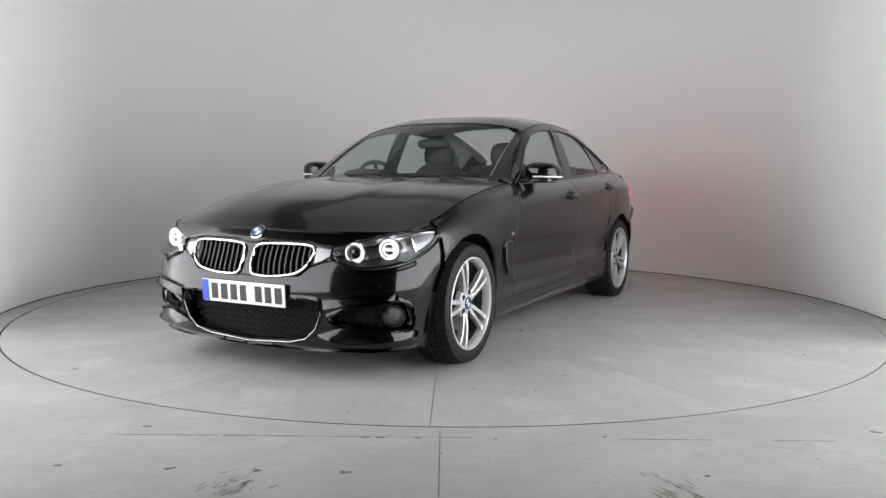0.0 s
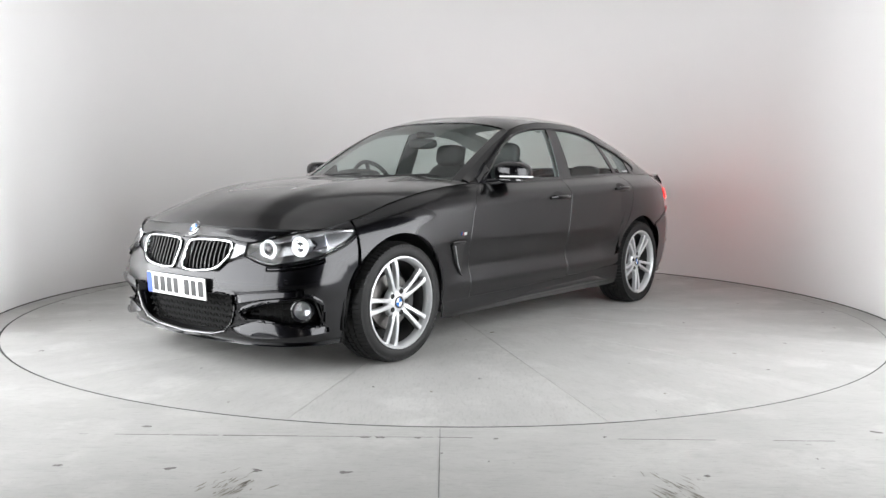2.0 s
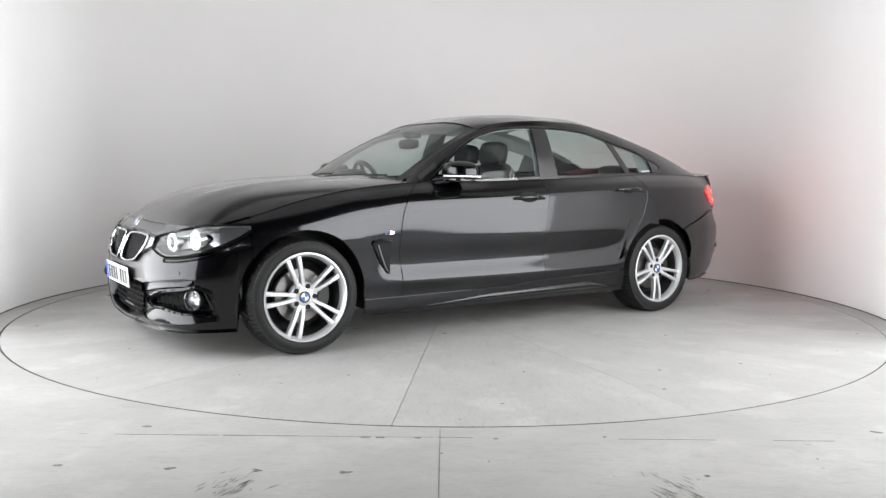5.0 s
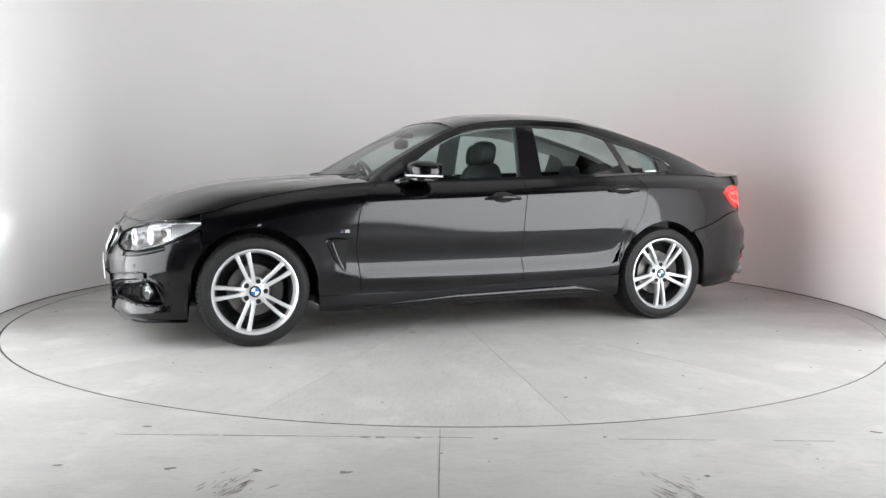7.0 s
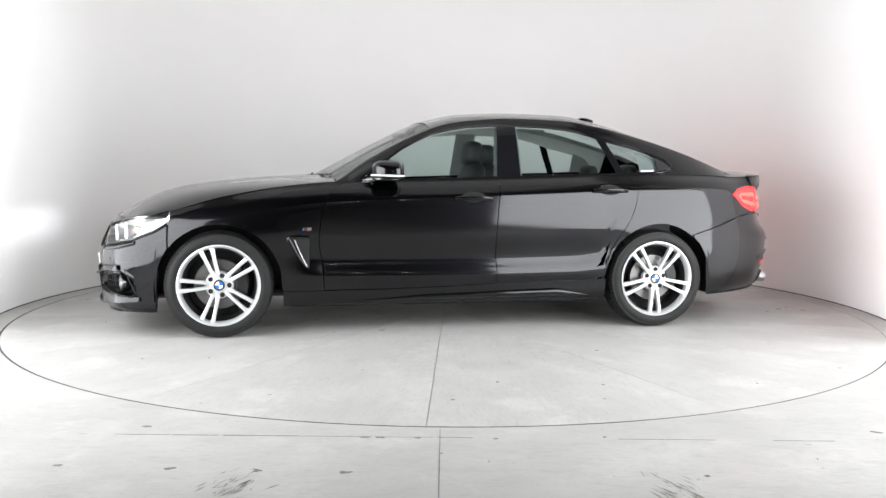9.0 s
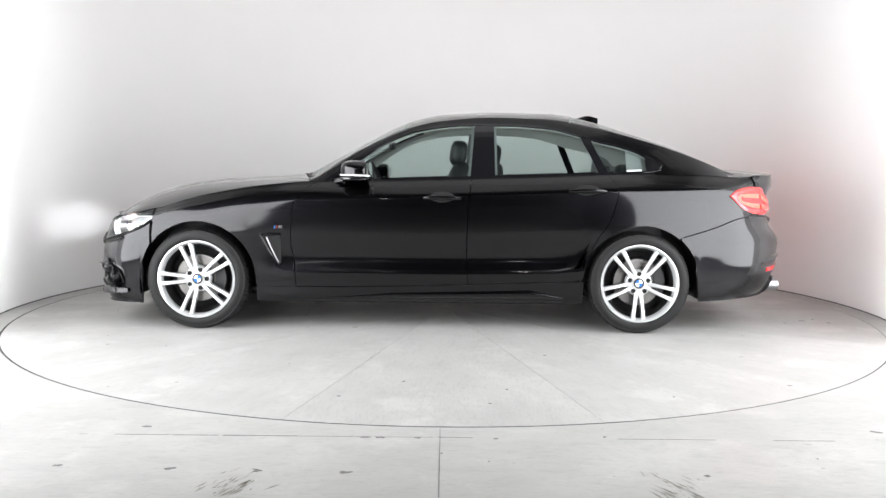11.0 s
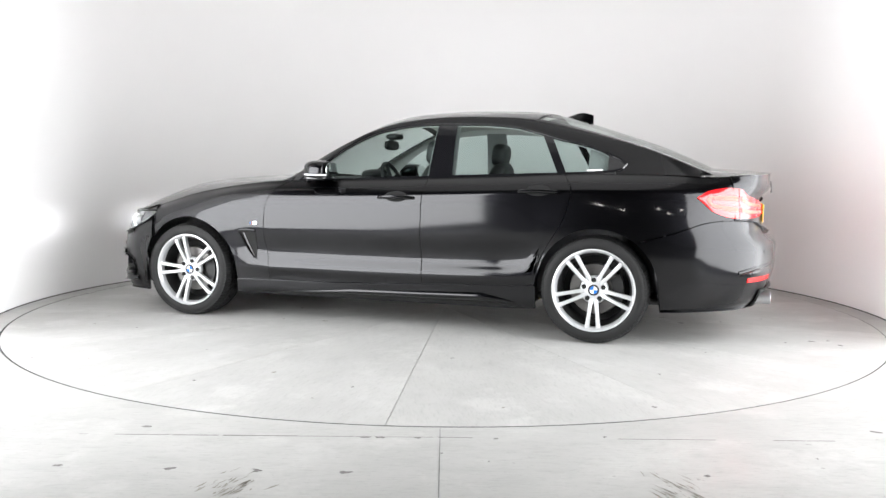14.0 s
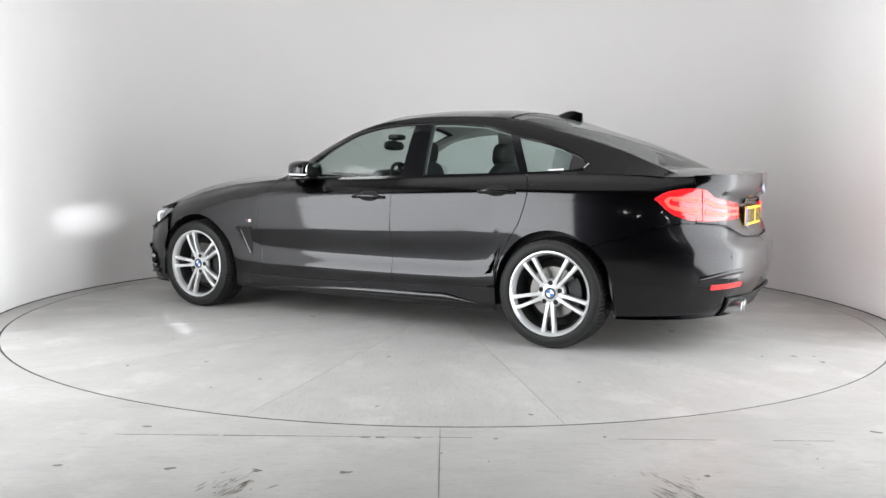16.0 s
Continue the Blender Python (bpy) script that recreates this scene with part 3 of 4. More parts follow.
def s_near_x(p):
    """The place along the outline whose skin lies nearest to p, on the front corner."""
    k = np.argmin((GX[:320] - p.x) ** 2 + (GY[:320] - abs(p.y)) ** 2)
    return float(GS[k])


def bumper_fn(a, b):
    s = -SN + 2 * SN * a
    x = float(np.interp(abs(s), GS, GX))
    lo = max(line((0, .150), (.45, .160), (.9, .165), (1.2, .155))(abs(s)), arch(x, ARCH_F))
    return skin(s, lo + (float(BUMP_TOP(abs(s))) - G - lo) * b)


sa = np.linspace(0, 1, 190)
single("front_bumper", sheet(bumper_fn, 56, sa, 0.015, lambda p: intake(p) and fog_hole(p), flip=True), PAINT, car)
# strip between bonnet, grille and lamps
strip_low = curve([0, .03, .10, .34, .40, S_IN, .63, .83, .92, S_OUT], [.655, .655, .668, .668, .656, .652, .682, .713, .719, .721])
single("nose_strip", sheet(lambda a, b: skin(-SN + 2 * SN * a, float(strip_low(abs(-SN + 2 * SN * a))) + G + (top(abs(-SN + 2 * SN * a)) - .004 - float(strip_low(abs(-SN + 2 * SN * a))) - G) * b), 6, 120, 0.01, flip=True), PAINT, car)

# rear bumper, boot lid


def rear_bumper_fn(a, b):
    s = SR + (2 * LENGTH - 2 * SR) * a
    q = min(s, 2 * LENGTH - s)
    x = float(np.interp(q, GS, GX))
    lo = max(line((0, .205), (.5, .225), (1.2, .27))(q - SR), arch(x, ARCH_R))
    return skin(s, lo + (float(R_TOP(q)) - G - lo) * b)


single("rear_bumper", sheet(rear_bumper_fn, 34, 140, 0.015, flip=True), PAINT, car)
SB = s_of(-2.20)
single("boot_lid", sheet(lambda a, b: (lambda s: skin(s, float(R_TOP(min(s, 2 * LENGTH - s))) + G + (top(min(s, 2 * LENGTH - s)) - float(R_TOP(min(s, 2 * LENGTH - s))) - G) * b))(SB + (2 * LENGTH - 2 * SB) * a), 24, 70, 0.01, flip=True), PAINT, car)

# ---- bonnet ----
HOOD_C = line((2.068, .729), (1.96, .806), (1.81, .872), (1.6, .920), (1.376, .948), (1.154, .964), (.93, .977), (.76, .985))
S_CORNER, S_COWL = s_of(1.86), s_of(.70)


def rim_pt(s):
    return skin(s, top(s) + .0005)


def bonnet_half(v, b):
    """Half of the bonnet: v from its middle to its edge, b from nose to cowl."""
    def flat(c, e):
        return Vector((c.x + (e.x - c.x) * v ** 1.6, e.y * v, c.z + (e.z - c.z) * v ** 4.2))
    xc = 2.068 + (.785 - 2.068) * b
    mid_ = Vector((xc, 0, float(HOOD_C(xc))))
    edge = rim_pt(S_CORNER + (S_COWL - S_CORNER) * b)
    p = flat(mid_, edge)
    k0 = max(0.0, 1 - b / .22) ** 2
    if k0:
        p0 = flat(Vector((2.068, 0, float(HOOD_C(2.068)))), rim_pt(S_CORNER))
        f = rim_pt(v * S_CORNER)
        f.x -= .004
        p += (f - p0) * k0
    k = max(0.0, 1 - abs(v - (.50 - .08 * (1 - b))) / .17)
    p.z += .008 * k * k * (3 - 2 * k) * min(1, b * 3)
    return p


def bonnet_fn(a, b):
    v = 2 * a - 1
    p = bonnet_half(abs(v), b)
    return Vector((p.x, math.copysign(max(0, abs(p.y) - .004), v) if v else 0.0, p.z))


single("bonnet", sheet(bonnet_fn, 50, 60, 0.012, flip=False), PAINT, car)

# ---- greenhouse ----
U = [0, .10, .20, .28, .36, .48, .60, .70, .80, .90, 1.0]
RE_X = curve(U, [.70, .485, .275, .08, -.13, -.48, -.82, -1.08, -1.36, -1.68, -2.08])
RE_Z = curve(U, [.955, 1.090, 1.204, 1.288, 1.338, 1.366, 1.358, 1.322, 1.256, 1.160, 1.000])
RE_Y = curve(U, [.700, .675, .650, .625, .607, .590, .578, .572, .575, .585, .615])
CE_X = curve(U, [.86, .60, .34, .09, -.16, -.52, -.88, -1.14, -1.42, -1.74, -2.14])
CE_Z = curve(U, [.965, 1.104, 1.240, 1.356, 1.412, 1.430, 1.424, 1.384, 1.298, 1.190, 1.015])


def roof_skin(u, v, out=0.0):
    w = abs(v)
    x = float(CE_X(u)) + (float(RE_X(u)) - float(CE_X(u))) * w ** 2
    z = float(CE_Z(u)) + (float(RE_Z(u)) - float(CE_Z(u))) * w ** 3.2
    return Vector((x, float(RE_Y(u)) * v, z + out))


def roof_piece(u0, u1, v0, v1, rows=20, cols=30, out=0.0, thick=.01, bow=0.0):
    def fn(a, b):
        v = v0 + (v1 - v0) * a
        lo, hi = u0 + bow * (abs(v) ** 2), u1 + bow * (abs(v) ** 2) * .5
        return roof_skin(lo + (hi - lo) * b, v, out)
    return sheet(fn, rows, cols, thick)


UW, UB0, UB1 = .275, .665, .985
windscreen = single("windscreen", roof_piece(0.0, UW, -.915, .915, 20, 30, -.004), GLASS, car, "clear laminated windscreen")
single("roof", roof_piece(UW + .004, UB0 - .004, -.985, .985, 24, 36), PAINT, car)
single("rear_window", roof_piece(UB0, UB1, -.93, .93, 20, 30, -.003), GLASS, car, "sloping tinted rear window")
pair("a_pillar", roof_piece(0.0, UW + .003, .92, 1.0, 20, 6), PAINT, car)
pair("c_pillar", roof_piece(UB0 - .003, 1.0, .935, 1.0, 24, 6), PAINT, car)


S_BOOT0, S_BOOT1 = s_of(-1.80), s_of(-2.29)


def boot_half(v, b):
    """Half of the boot's top: v from its middle to its edge, b from the rear window to the lip."""
    xc = -1.90 - (2.385 - 1.90) * b
    c = Vector((xc, 0, 1.060 - .020 * b - .012 * b * b))
    e = rim_pt(S_BOOT0 + (S_BOOT1 - S_BOOT0) * b)
    p = Vector((c.x + (e.x - c.x) * v ** 1.6, e.y * v, c.z + (e.z - c.z) * v ** 4))
    k1 = max(0.0, (b - .6) / .4) ** 2
    if k1:
        e1 = rim_pt(S_BOOT1)
        p1 = Vector((-2.385 + (e1.x + 2.385) * v ** 1.6, e1.y * v, 1.028 + (e1.z - 1.028) * v ** 4))
        f = rim_pt(LENGTH + (S_BOOT1 - LENGTH) * v)
        p += (f - p1) * k1
    return p


def boot_top_fn(a, b):
    v = 2 * a - 1
    p = boot_half(abs(v), b)
    return Vector((p.x, math.copysign(p.y, v), p.z))


single("boot_top", sheet(boot_top_fn, 16, 50, .01), PAINT, car)

RX = np.array([float(RE_X(u)) for u in np.linspace(0, 1, 200)])
RU = np.linspace(0, 1, 200)


def re_at(x):
    u = float(np.interp(-x, -RX, RU))
    return float(RE_Y(u)), float(RE_Z(u))


def pane(x, z, out=0.0):
    """The side of the greenhouse, from the belt up to the roof's edge, slightly bowed."""
    e = side(x, belt(x))
    yr, zr = re_at(x)
    q = (z - e.z) / max(.02, zr - e.z)
    q = min(max(q, -.1), 1)
    k = min(1.0, max(0.0, (x + 1.72) / .5))
    y = e.y + (yr + .026 * k - e.y) * q + k * (.006 * math.sin(math.pi * max(q, 0)) - .026 * max(q, 0) ** 8)
    return Vector((x, y + out, z))


WIN_TOP = line((.50, .985), (.345, 1.105), (.252, 1.168), (.027, 1.268), (-.184, 1.305), (-.356, 1.315), (-.474, 1.315), (-.623, 1.313), (-.845, 1.296), (-1.026, 1.252), (-1.14, 1.218), (-1.302, 1.18), (-1.443, 1.127), (-1.50, 1.07))
WIN_LOW = line((.60, .948), (.03, .972), (-.46, .990), (-1.13, 1.012), (-1.50, 1.028))


def glazing(x0, x1, low, high, rows=14, cols=24, out=0.0, thick=.006):
    xa = lambda z: x0(z) if callable(x0) else x0
    xb = lambda z: x1(z) if callable(x1) else x1

    def fn(a, b):
        zm = 1.1
        for _ in range(4):
            x = xa(zm) + (xb(zm) - xa(zm)) * a
            lo, hi = float(low(x)), float(high(x))
            zm = lo + max(0.0, hi - lo) * b
        return pane(x, zm, out)
    return sheet(fn, rows, cols, thick)


B0, B1 = line((.97, -.335), (1.32, -.362)), line((.97, -.485), (1.32, -.478))
C0, C1 = line((1.0, -1.165), (1.25, -1.045)), line((1.0, -1.185), (1.25, -1.065))
pair("front_side_window", glazing(.50, lambda z: B0(z), WIN_LOW, WIN_TOP, 14, 30, -.006), TINTED, car, "greenish front door glass")
pair("rear_side_window", glazing(lambda z: B1(z), lambda z: C0(z), WIN_LOW, WIN_TOP, 14, 24, -.006), TINTED, car, "greenish rear door glass")
pair("quarter_window", glazing(lambda z: C1(z) - .025, -1.46, WIN_LOW, WIN_TOP, 14, 20, -.006), TINTED, car, "small fixed rear quarter glass")
pair("b_pillar", glazing(lambda z: B0(z) + .004, lambda z: B1(z) - .004, WIN_LOW, WIN_TOP, 10, 8, .0), GLOSS, car, "gloss black door pillar trim")
pair("window_divider", glazing(lambda z: C0(z) + .004, lambda z: C1(z) - .03, WIN_LOW, WIN_TOP, 10, 4, .0), GLOSS, car)
pair("window_sill_trim", glazing(.60, -1.50, lambda x: belt(x) - .002, lambda x: WIN_LOW(x) + .002, 3, 60, .003), GLOSS, car)
pair("roof_rail", glazing(.70, -1.99, lambda x: (WIN_TOP(x) - .002) if -1.5 < x < .5 else belt(x), lambda x: re_at(x)[1], 10, 90, .0), PAINT, car)


# ---- wheels ----
def wheel(axle, y, turn, left):
    """Tyre, rim, spokes, bolts, disc and caliper about an axle; built facing +y and mirrored for the other side."""
    base = Matrix.Translation((axle, y, HUB)) @ Matrix.Rotation(radians(-90), 4, "X")
    made = []
    R, r = .323, .240
    bm = lathe(bmesh.new(), [(r, .0), (r + .012, .012), (.262, .018), (.290, .016), (.306, .006), (.310, -.012), (.3125, -.03), (.314, -.09), (.314, -.15), (.3125, -.19), (.306, -.212), (.29, -.222), (.25, -.222), (r, -.21)], base, 120)
    made.append(("tyre", bm, RUBBER, "black low-profile rubber tyre with tread blocks", 40))
    # tread blocks in five rows with grooves between
    bm = bmesh.new()
    for row, (h0, h1, n, lean) in enumerate(((.012, -.040, 76, .1), (-.048, -.082, 60, .5), (-.090, -.118, 60, 0), (-.126, -.160, 60, -.5), (-.168, -.206, 76, -.1))):
        for k in range(n):
            a0, a1 = 2 * math.pi * (k + .06) / n, 2 * math.pi * (k + .88) / n
            q = []
            for rr in (.312, HUB + .004):
                for a, h, e in ((a0, h0, 0), (a1, h0, 0), (a1, h1, lean), (a0, h1, lean)):
                    a += e * 2 * math.pi / n
                    d = rr - (.014 if h > -.01 else .013 if h < -.2 else 0)
                    q.append(bm.verts.new(base @ Vector((d * math.cos(a), d * math.sin(a), h))))
            for f in ((4, 5, 6, 7), (0, 1, 5, 4), (1, 2, 6, 5), (2, 3, 7, 6), (3, 0, 4, 7)):
                bm.faces.new([q[i] for i in f])
    bmesh.ops.recalc_face_normals(bm, faces=bm.faces[:])
    made.append(("tread", bm, RUBBER, "", 0))
    bm = lathe(bmesh.new(), [(.2475, .004), (.2475, .014), (.240, .016), (.231, .006), (.224, -.012), (.222, -.030), (.230, -.032), (.2465, -.01)], base, 96)
    made.append(("rim", bm, ALLOY, "", 40))
    # the barrel is near-black, which paints in the shade between the spokes
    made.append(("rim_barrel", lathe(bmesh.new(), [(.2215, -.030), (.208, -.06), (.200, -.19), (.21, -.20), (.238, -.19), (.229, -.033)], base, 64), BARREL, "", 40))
    # five twin spokes
    bm = bmesh.new()
    for k in range(5):
        a = radians(turn + 72 * k)
        for sgn in (-1, 1):
            prof = [(.052, sgn * .0120, .0135, -.013), (.080, sgn * .0158, .0115, -.008), (.105, sgn * .0195, .0102, -.003), (.15, sgn * .0248, .0102, .002), (.20, sgn * .0305, .0115, .004), (.222, sgn * .0325, .0132, .003), (.234, sgn * .0335, .0165, .001)]
            rings = []
            for rad, off, half, h in prof:
                ring = []
                for o, dz in ((-half, -.030), (-half, -.003), (-half * .6, .0), (half * .6, .0), (half, -.003), (half, -.030)):
                    ring.append(bm.verts.new(base @ Vector((rad * math.cos(a) - (off + o) * math.sin(a), rad * math.sin(a) + (off + o) * math.cos(a), h + dz))))
                rings.append(ring)
            for p, q in zip(rings, rings[1:]):
                for i in range(6):
                    bm.faces.new((p[i], p[(i + 1) % 6], q[(i + 1) % 6], q[i]))
            bm.faces.new(rings[0])
            bm.faces.new(rings[-1])
    bmesh.ops.recalc_face_normals(bm, faces=bm.faces[:])
    made.append(("spokes", bm, ALLOY, "", 30))
    bm = lathe(bmesh.new(), [(.0005, -.012), (.034, -.012), (.037, -.0135), (.070, -.0135), (.078, -.018), (.084, -.030), (.086, -.048), (.03, -.052), (.0005, -.052)], base, 60, False)
    made.append(("hub", bm, ALLOY, "", 40))
    for k in range(5):
        a = radians(turn + 36 + 72 * k)
        m = base @ Matrix.Translation((.0605 * math.cos(a), .0605 * math.sin(a), 0.001))
        # black plugs paint the shade of the bolt holes
        made.append(("bolt_hole_shade", lathe(bmesh.new(), [(.0005, -.0125), (.0132, -.0125), (.0148, -.0115), (.0142, -.016), (.0005, -.016)], m, 16, False), SHADE_BLACK, "", 40))
    made.append(("cap_ring", lathe(bmesh.new(), [(.0235, -.0125), (.0335, -.0125), (.0335, -.009), (.0235, -.009)], base, 40), INK, "", 40))
    for c, mt in ((0, BADGE_BLUE), (1, BADGE_WHITE)):
        bm = bmesh.new()
        for q in (0, 2):
            a0 = math.pi / 2 * (q + c) + radians(turn)
            v = [bm.verts.new(base @ Vector((0, 0, -.0105)))] + [bm.verts.new(base @ Vector((.0235 * math.cos(a0 + math.pi / 16 * i), .0235 * math.sin(a0 + math.pi / 16 * i), -.0105))) for i in range(9)]
            for i in range(1, 9):
                bm.faces.new((v[0], v[i], v[i + 1]))
        made.append(("cap_quarter", bm, mt, "", 0))
    made.append(("brake_disc", lathe(bmesh.new(), [(.06, -.075), (.150, -.075), (.155, -.10), (.06, -.10)], base, 60), DISC, "worn grey steel brake disc", 40))
    bm = bmesh.new()
    q = [Vector((rr * math.cos(a), rr * math.sin(a), h)) for h in (-.062, -.115) for a in [radians(150 + 8 * i) for i in range(9)] for rr in (.105, .172)]
    vs = [bm.verts.new(base @ p) for p in q]
    for h in (0, 18):
        for i in range(8):
            bm.faces.new((vs[h + 2 * i], vs[h + 2 * i + 1], vs[h + 2 * i + 3], vs[h + 2 * i + 2]))
    for i in range(8):
        for o in (0, 1):
            bm.faces.new((vs[2 * i + o], vs[2 * i + 2 + o], vs[18 + 2 * i + 2 + o], vs[18 + 2 * i + o]))
    bmesh.ops.recalc_face_normals(bm, faces=bm.faces[:])
    made.append(("caliper", bm, PLASTIC, "", 40))
    # black disc added to paint the shade deep inside the rim
    made.append(("rim_shade_disc", lathe(bmesh.new(), [(.0005, -.13), (.2, -.13), (.2, -.135), (.0005, -.135)], base, 40, False), SHADE_BLACK, "", 40))
    hub = new("wheel")
    hub.parent = car
    tagged(hub, "silver five twin-spoke alloy wheel")
    for name, bm, mt, lab, sm in made:
        if not left:
            b2 = mirrored(bm)
            bm.free()
            bm = b2
        part(name, shift(bm), mt, hub, lab, sm)
    return hub


for left in (True, False):
    wheel(FRONT_AXLE, .857, 0, left)
    wheel(REAR_AXLE, .860, 90, left)

# wheel wells
for c, r in (ARCH_F, ARCH_R):
    bm = bmesh.new()
    a = [math.pi * k / 24 for k in range(25)]
    prof = [(c + (r + .012) * 1.0, .215)] + [(c + (r + .012) * math.cos(q), HUB + (r + .012) * math.sin(q)) for q in a] + [(c - (r + .012) * 1.0, .215)]
    for y0, y1 in ((.55, .82),):
        outer = [bm.verts.new((x, y1, z)) for x, z in prof]
        inner = [bm.verts.new((x, y0, z)) for x, z in prof]
        for i in range(len(prof) - 1):
            bm.faces.new((outer[i], outer[i + 1], inner[i + 1], inner[i]))
        bm.faces.new(inner)
    pair("wheel_well", bm, PLASTIC, car, "black plastic wheel arch liner")

single("underbody", box(bmesh.new(), -2.05, 1.98, -.70, .70, .225, .27, .02), PLASTIC, car, "dark underbody tray")


# ---- small parts ----
def loop_points(pts, n=8):
    """A rounded closed row through a few points."""
    out, m = [], len(pts)
    for i in range(m):
        p = [Vector(pts[(i + k) % m]) for k in (-1, 0, 1, 2)]
        for j in range(n):
            t = j / n
            out.append(.5 * (2 * p[1] + (p[2] - p[0]) * t + (2 * p[0] - 5 * p[1] + 4 * p[2] - p[3]) * t * t + (3 * p[1] - p[0] - 3 * p[2] + p[3]) * t ** 3))
    return out


def blob(bm, centre, half, power=2.6, n=24, m=16):
    """A rounded box."""
    f = lambda c: math.copysign(abs(c) ** (2 / power), c)
    rows = []
    for j in range(m + 1):
        v = -math.pi / 2 + math.pi * j / m
        rows.append([bm.verts.new((centre[0] + half[0] * f(math.cos(v)) * f(math.cos(u)), centre[1] + half[1] * f(math.cos(v)) * f(math.sin(u)), centre[2] + half[2] * f(math.sin(v)))) for u in [2 * math.pi * i / n for i in range(n)]])
    for a, b in zip(rows, rows[1:]):
        for i in range(n):
            bm.faces.new((a[i], a[(i + 1) % n], b[(i + 1) % n], b[i]))
    bmesh.ops.remove_doubles(bm, verts=bm.verts[:], dist=1e-5)
    return bm


def roundel(name, centre, ahead, r, parent):
    """A round badge: chrome edge, black ring, blue and white quarters."""
    m = Matrix.Translation(Vector(centre) + Vector((CARX, CARY, 0))) @ Vector(ahead).to_track_quat("Z", "Y").to_matrix().to_4x4()
    base = part(name, lathe(bmesh.new(), [(.0005, 0), (r, 0), (r, .004), (r * .92, .006), (.0005, .006)], m, 40, False), CHROME, parent)
    part("black_ring", lathe(bmesh.new(), [(r * .58, .0065), (r * .92, .0065), (r * .92, .0072), (r * .58, .0072)], m, 40), INK, base)
    for c, mt in ((0, BADGE_BLUE), (1, BADGE_WHITE)):
        bm = bmesh.new()
        for q in (0, 2):
            a0 = math.pi / 2 * (q + c)
            v = [bm.verts.new(m @ Vector((0, 0, .0075)))] + [bm.verts.new(m @ Vector((r * .58 * math.cos(a0 + math.pi / 16 * i), r * .58 * math.sin(a0 + math.pi / 16 * i), .0075))) for i in range(9)]
            for i in range(1, 9):
                bm.faces.new((v[0], v[i], v[i + 1]))
        part("badge_quarter", bm, mt, base, smooth=0)


# kidney grilles
KIDNEY = [(.030, .565), (.034, .632), (.075, .652), (.20, .658), (.345, .655), (.383, .632), (.362, .572), (.30, .523), (.18, .503), (.07, .503), (.038, .52)]
KLOOP = [(p.x, p.y) for p in loop_points([(a, b, 0) for a, b in KIDNEY], 6)]


def nose_fn(a, b):
    s = -S_IN + 2 * S_IN * a
    lo, hi = float(BUMP_TOP(abs(s))), float(strip_low(abs(s))) + .001
    return skin(s, lo + (hi - lo) * b)


single("grille_surround", sheet(lambda a, b: nose_fn(a, b), 36, 150, .012, lambda p: not ring_has(abs(float(np.interp(abs(p.y), GY[:250], GS[:250]))), p.z, KLOOP), flip=True), PAINT, car)
for sg in (1, -1):
    frame_bm = tube(bmesh.new(), [skin(sg * s, z, .007) for s, z in KLOOP], .0068, 8, True)
    kid = single("grille_frame", frame_bm, CHROME, car, "chrome kidney grille frame")
    # black backing sheet paints the shade behind the slats
    single("grille_back", sheet(lambda a, b: skin(sg * (.02 + .38 * a), .49 + .18 * b, -.055), 6, 12, 0, flip=sg > 0), SHADE_BLACK, kid, "black sheet for the shade behind the slats")
    for k in range(10):
        s = .062 + .0325 * k
        zs = [z for z in np.linspace(.49, .67, 60) if ring_has(s, z, KLOOP)]
        pts = [skin(sg * (s - .006 * math.sin(3 * q)), zs[0] + (zs[-1] - zs[0]) * q, -.006 - .012 * (1 - q)) for q in np.linspace(0, 1, 7)]
        bm = bmesh.new()
        ringv = []
        for p in pts:
            ringv.append([bm.verts.new(p + Vector(o)) for o in ((0, -.004, 0), (0, .004, 0), (-.04, .003, 0), (-.04, -.003, 0))])
        for a, b in zip(ringv, ringv[1:]):
            for i in range(4):
                bm.faces.new((a[i], a[(i + 1) % 4], b[(i + 1) % 4], b[i]))
        bmesh.ops.recalc_face_normals(bm, faces=bm.faces[:])
        single("slat", bm, PLASTIC, kid, smooth=0)
for sg in (1, -1):
    single("grille_wing", sheet(lambda a, b: (lambda q, lo, hi: skin(sg * q, lo + (hi - lo) * b, .004 - .004 * a))(.386 + .086 * a, .560 + .046 * a, .648 - .012 * a), 6, 10, .008, flip=sg > 0), LAMP_BODY, car, "satin wing between grille and lamp")
roundel("bonnet_badge", skin(0, .700, -.004) + Vector((-.004, 0, .006)), (.80, 0, .60), .041, car)

# lower intake with its wavy mesh and bright line
single("intake_frame", collar(INTAKE_RING, 1, .026, .06), PAINT, car)
TRIM_LINE = [(.424, .375), (.434, .335), (.404, .258), (.347, .208), (.25, .184), (0, .167)]
single("intake_trim", tube(bmesh.new(), [skin(a, b, .007) for a, b in TRIM_LINE] + [skin(-a, b, .007) for a, b in TRIM_LINE[-2::-1]], .0028, 8), TRIM, car, "thin silver line round the lower intake")
# black backing sheet paints the shade inside the intake
single("intake_back", sheet(lambda a, b: skin(-.44 + .88 * a, .16 + .25 * b, -.09), 6, 20, 0, flip=True), SHADE_BLACK, car, "black sheet for the shade in the lower intake")
mesh_bm = bmesh.new()
for k in range(6):
    zz = .215 + .031 * k
    hw = .33 + .4 * min(zz - .20, .12)
    tube(mesh_bm, [skin(-hw + 2 * hw * i / 90, zz + .007 * (1 if (i // 3) % 2 else -1), -.035) for i in range(91)], .0042, 5)
single("intake_mesh", mesh_bm, MESH, car, "black wavy intake mesh")

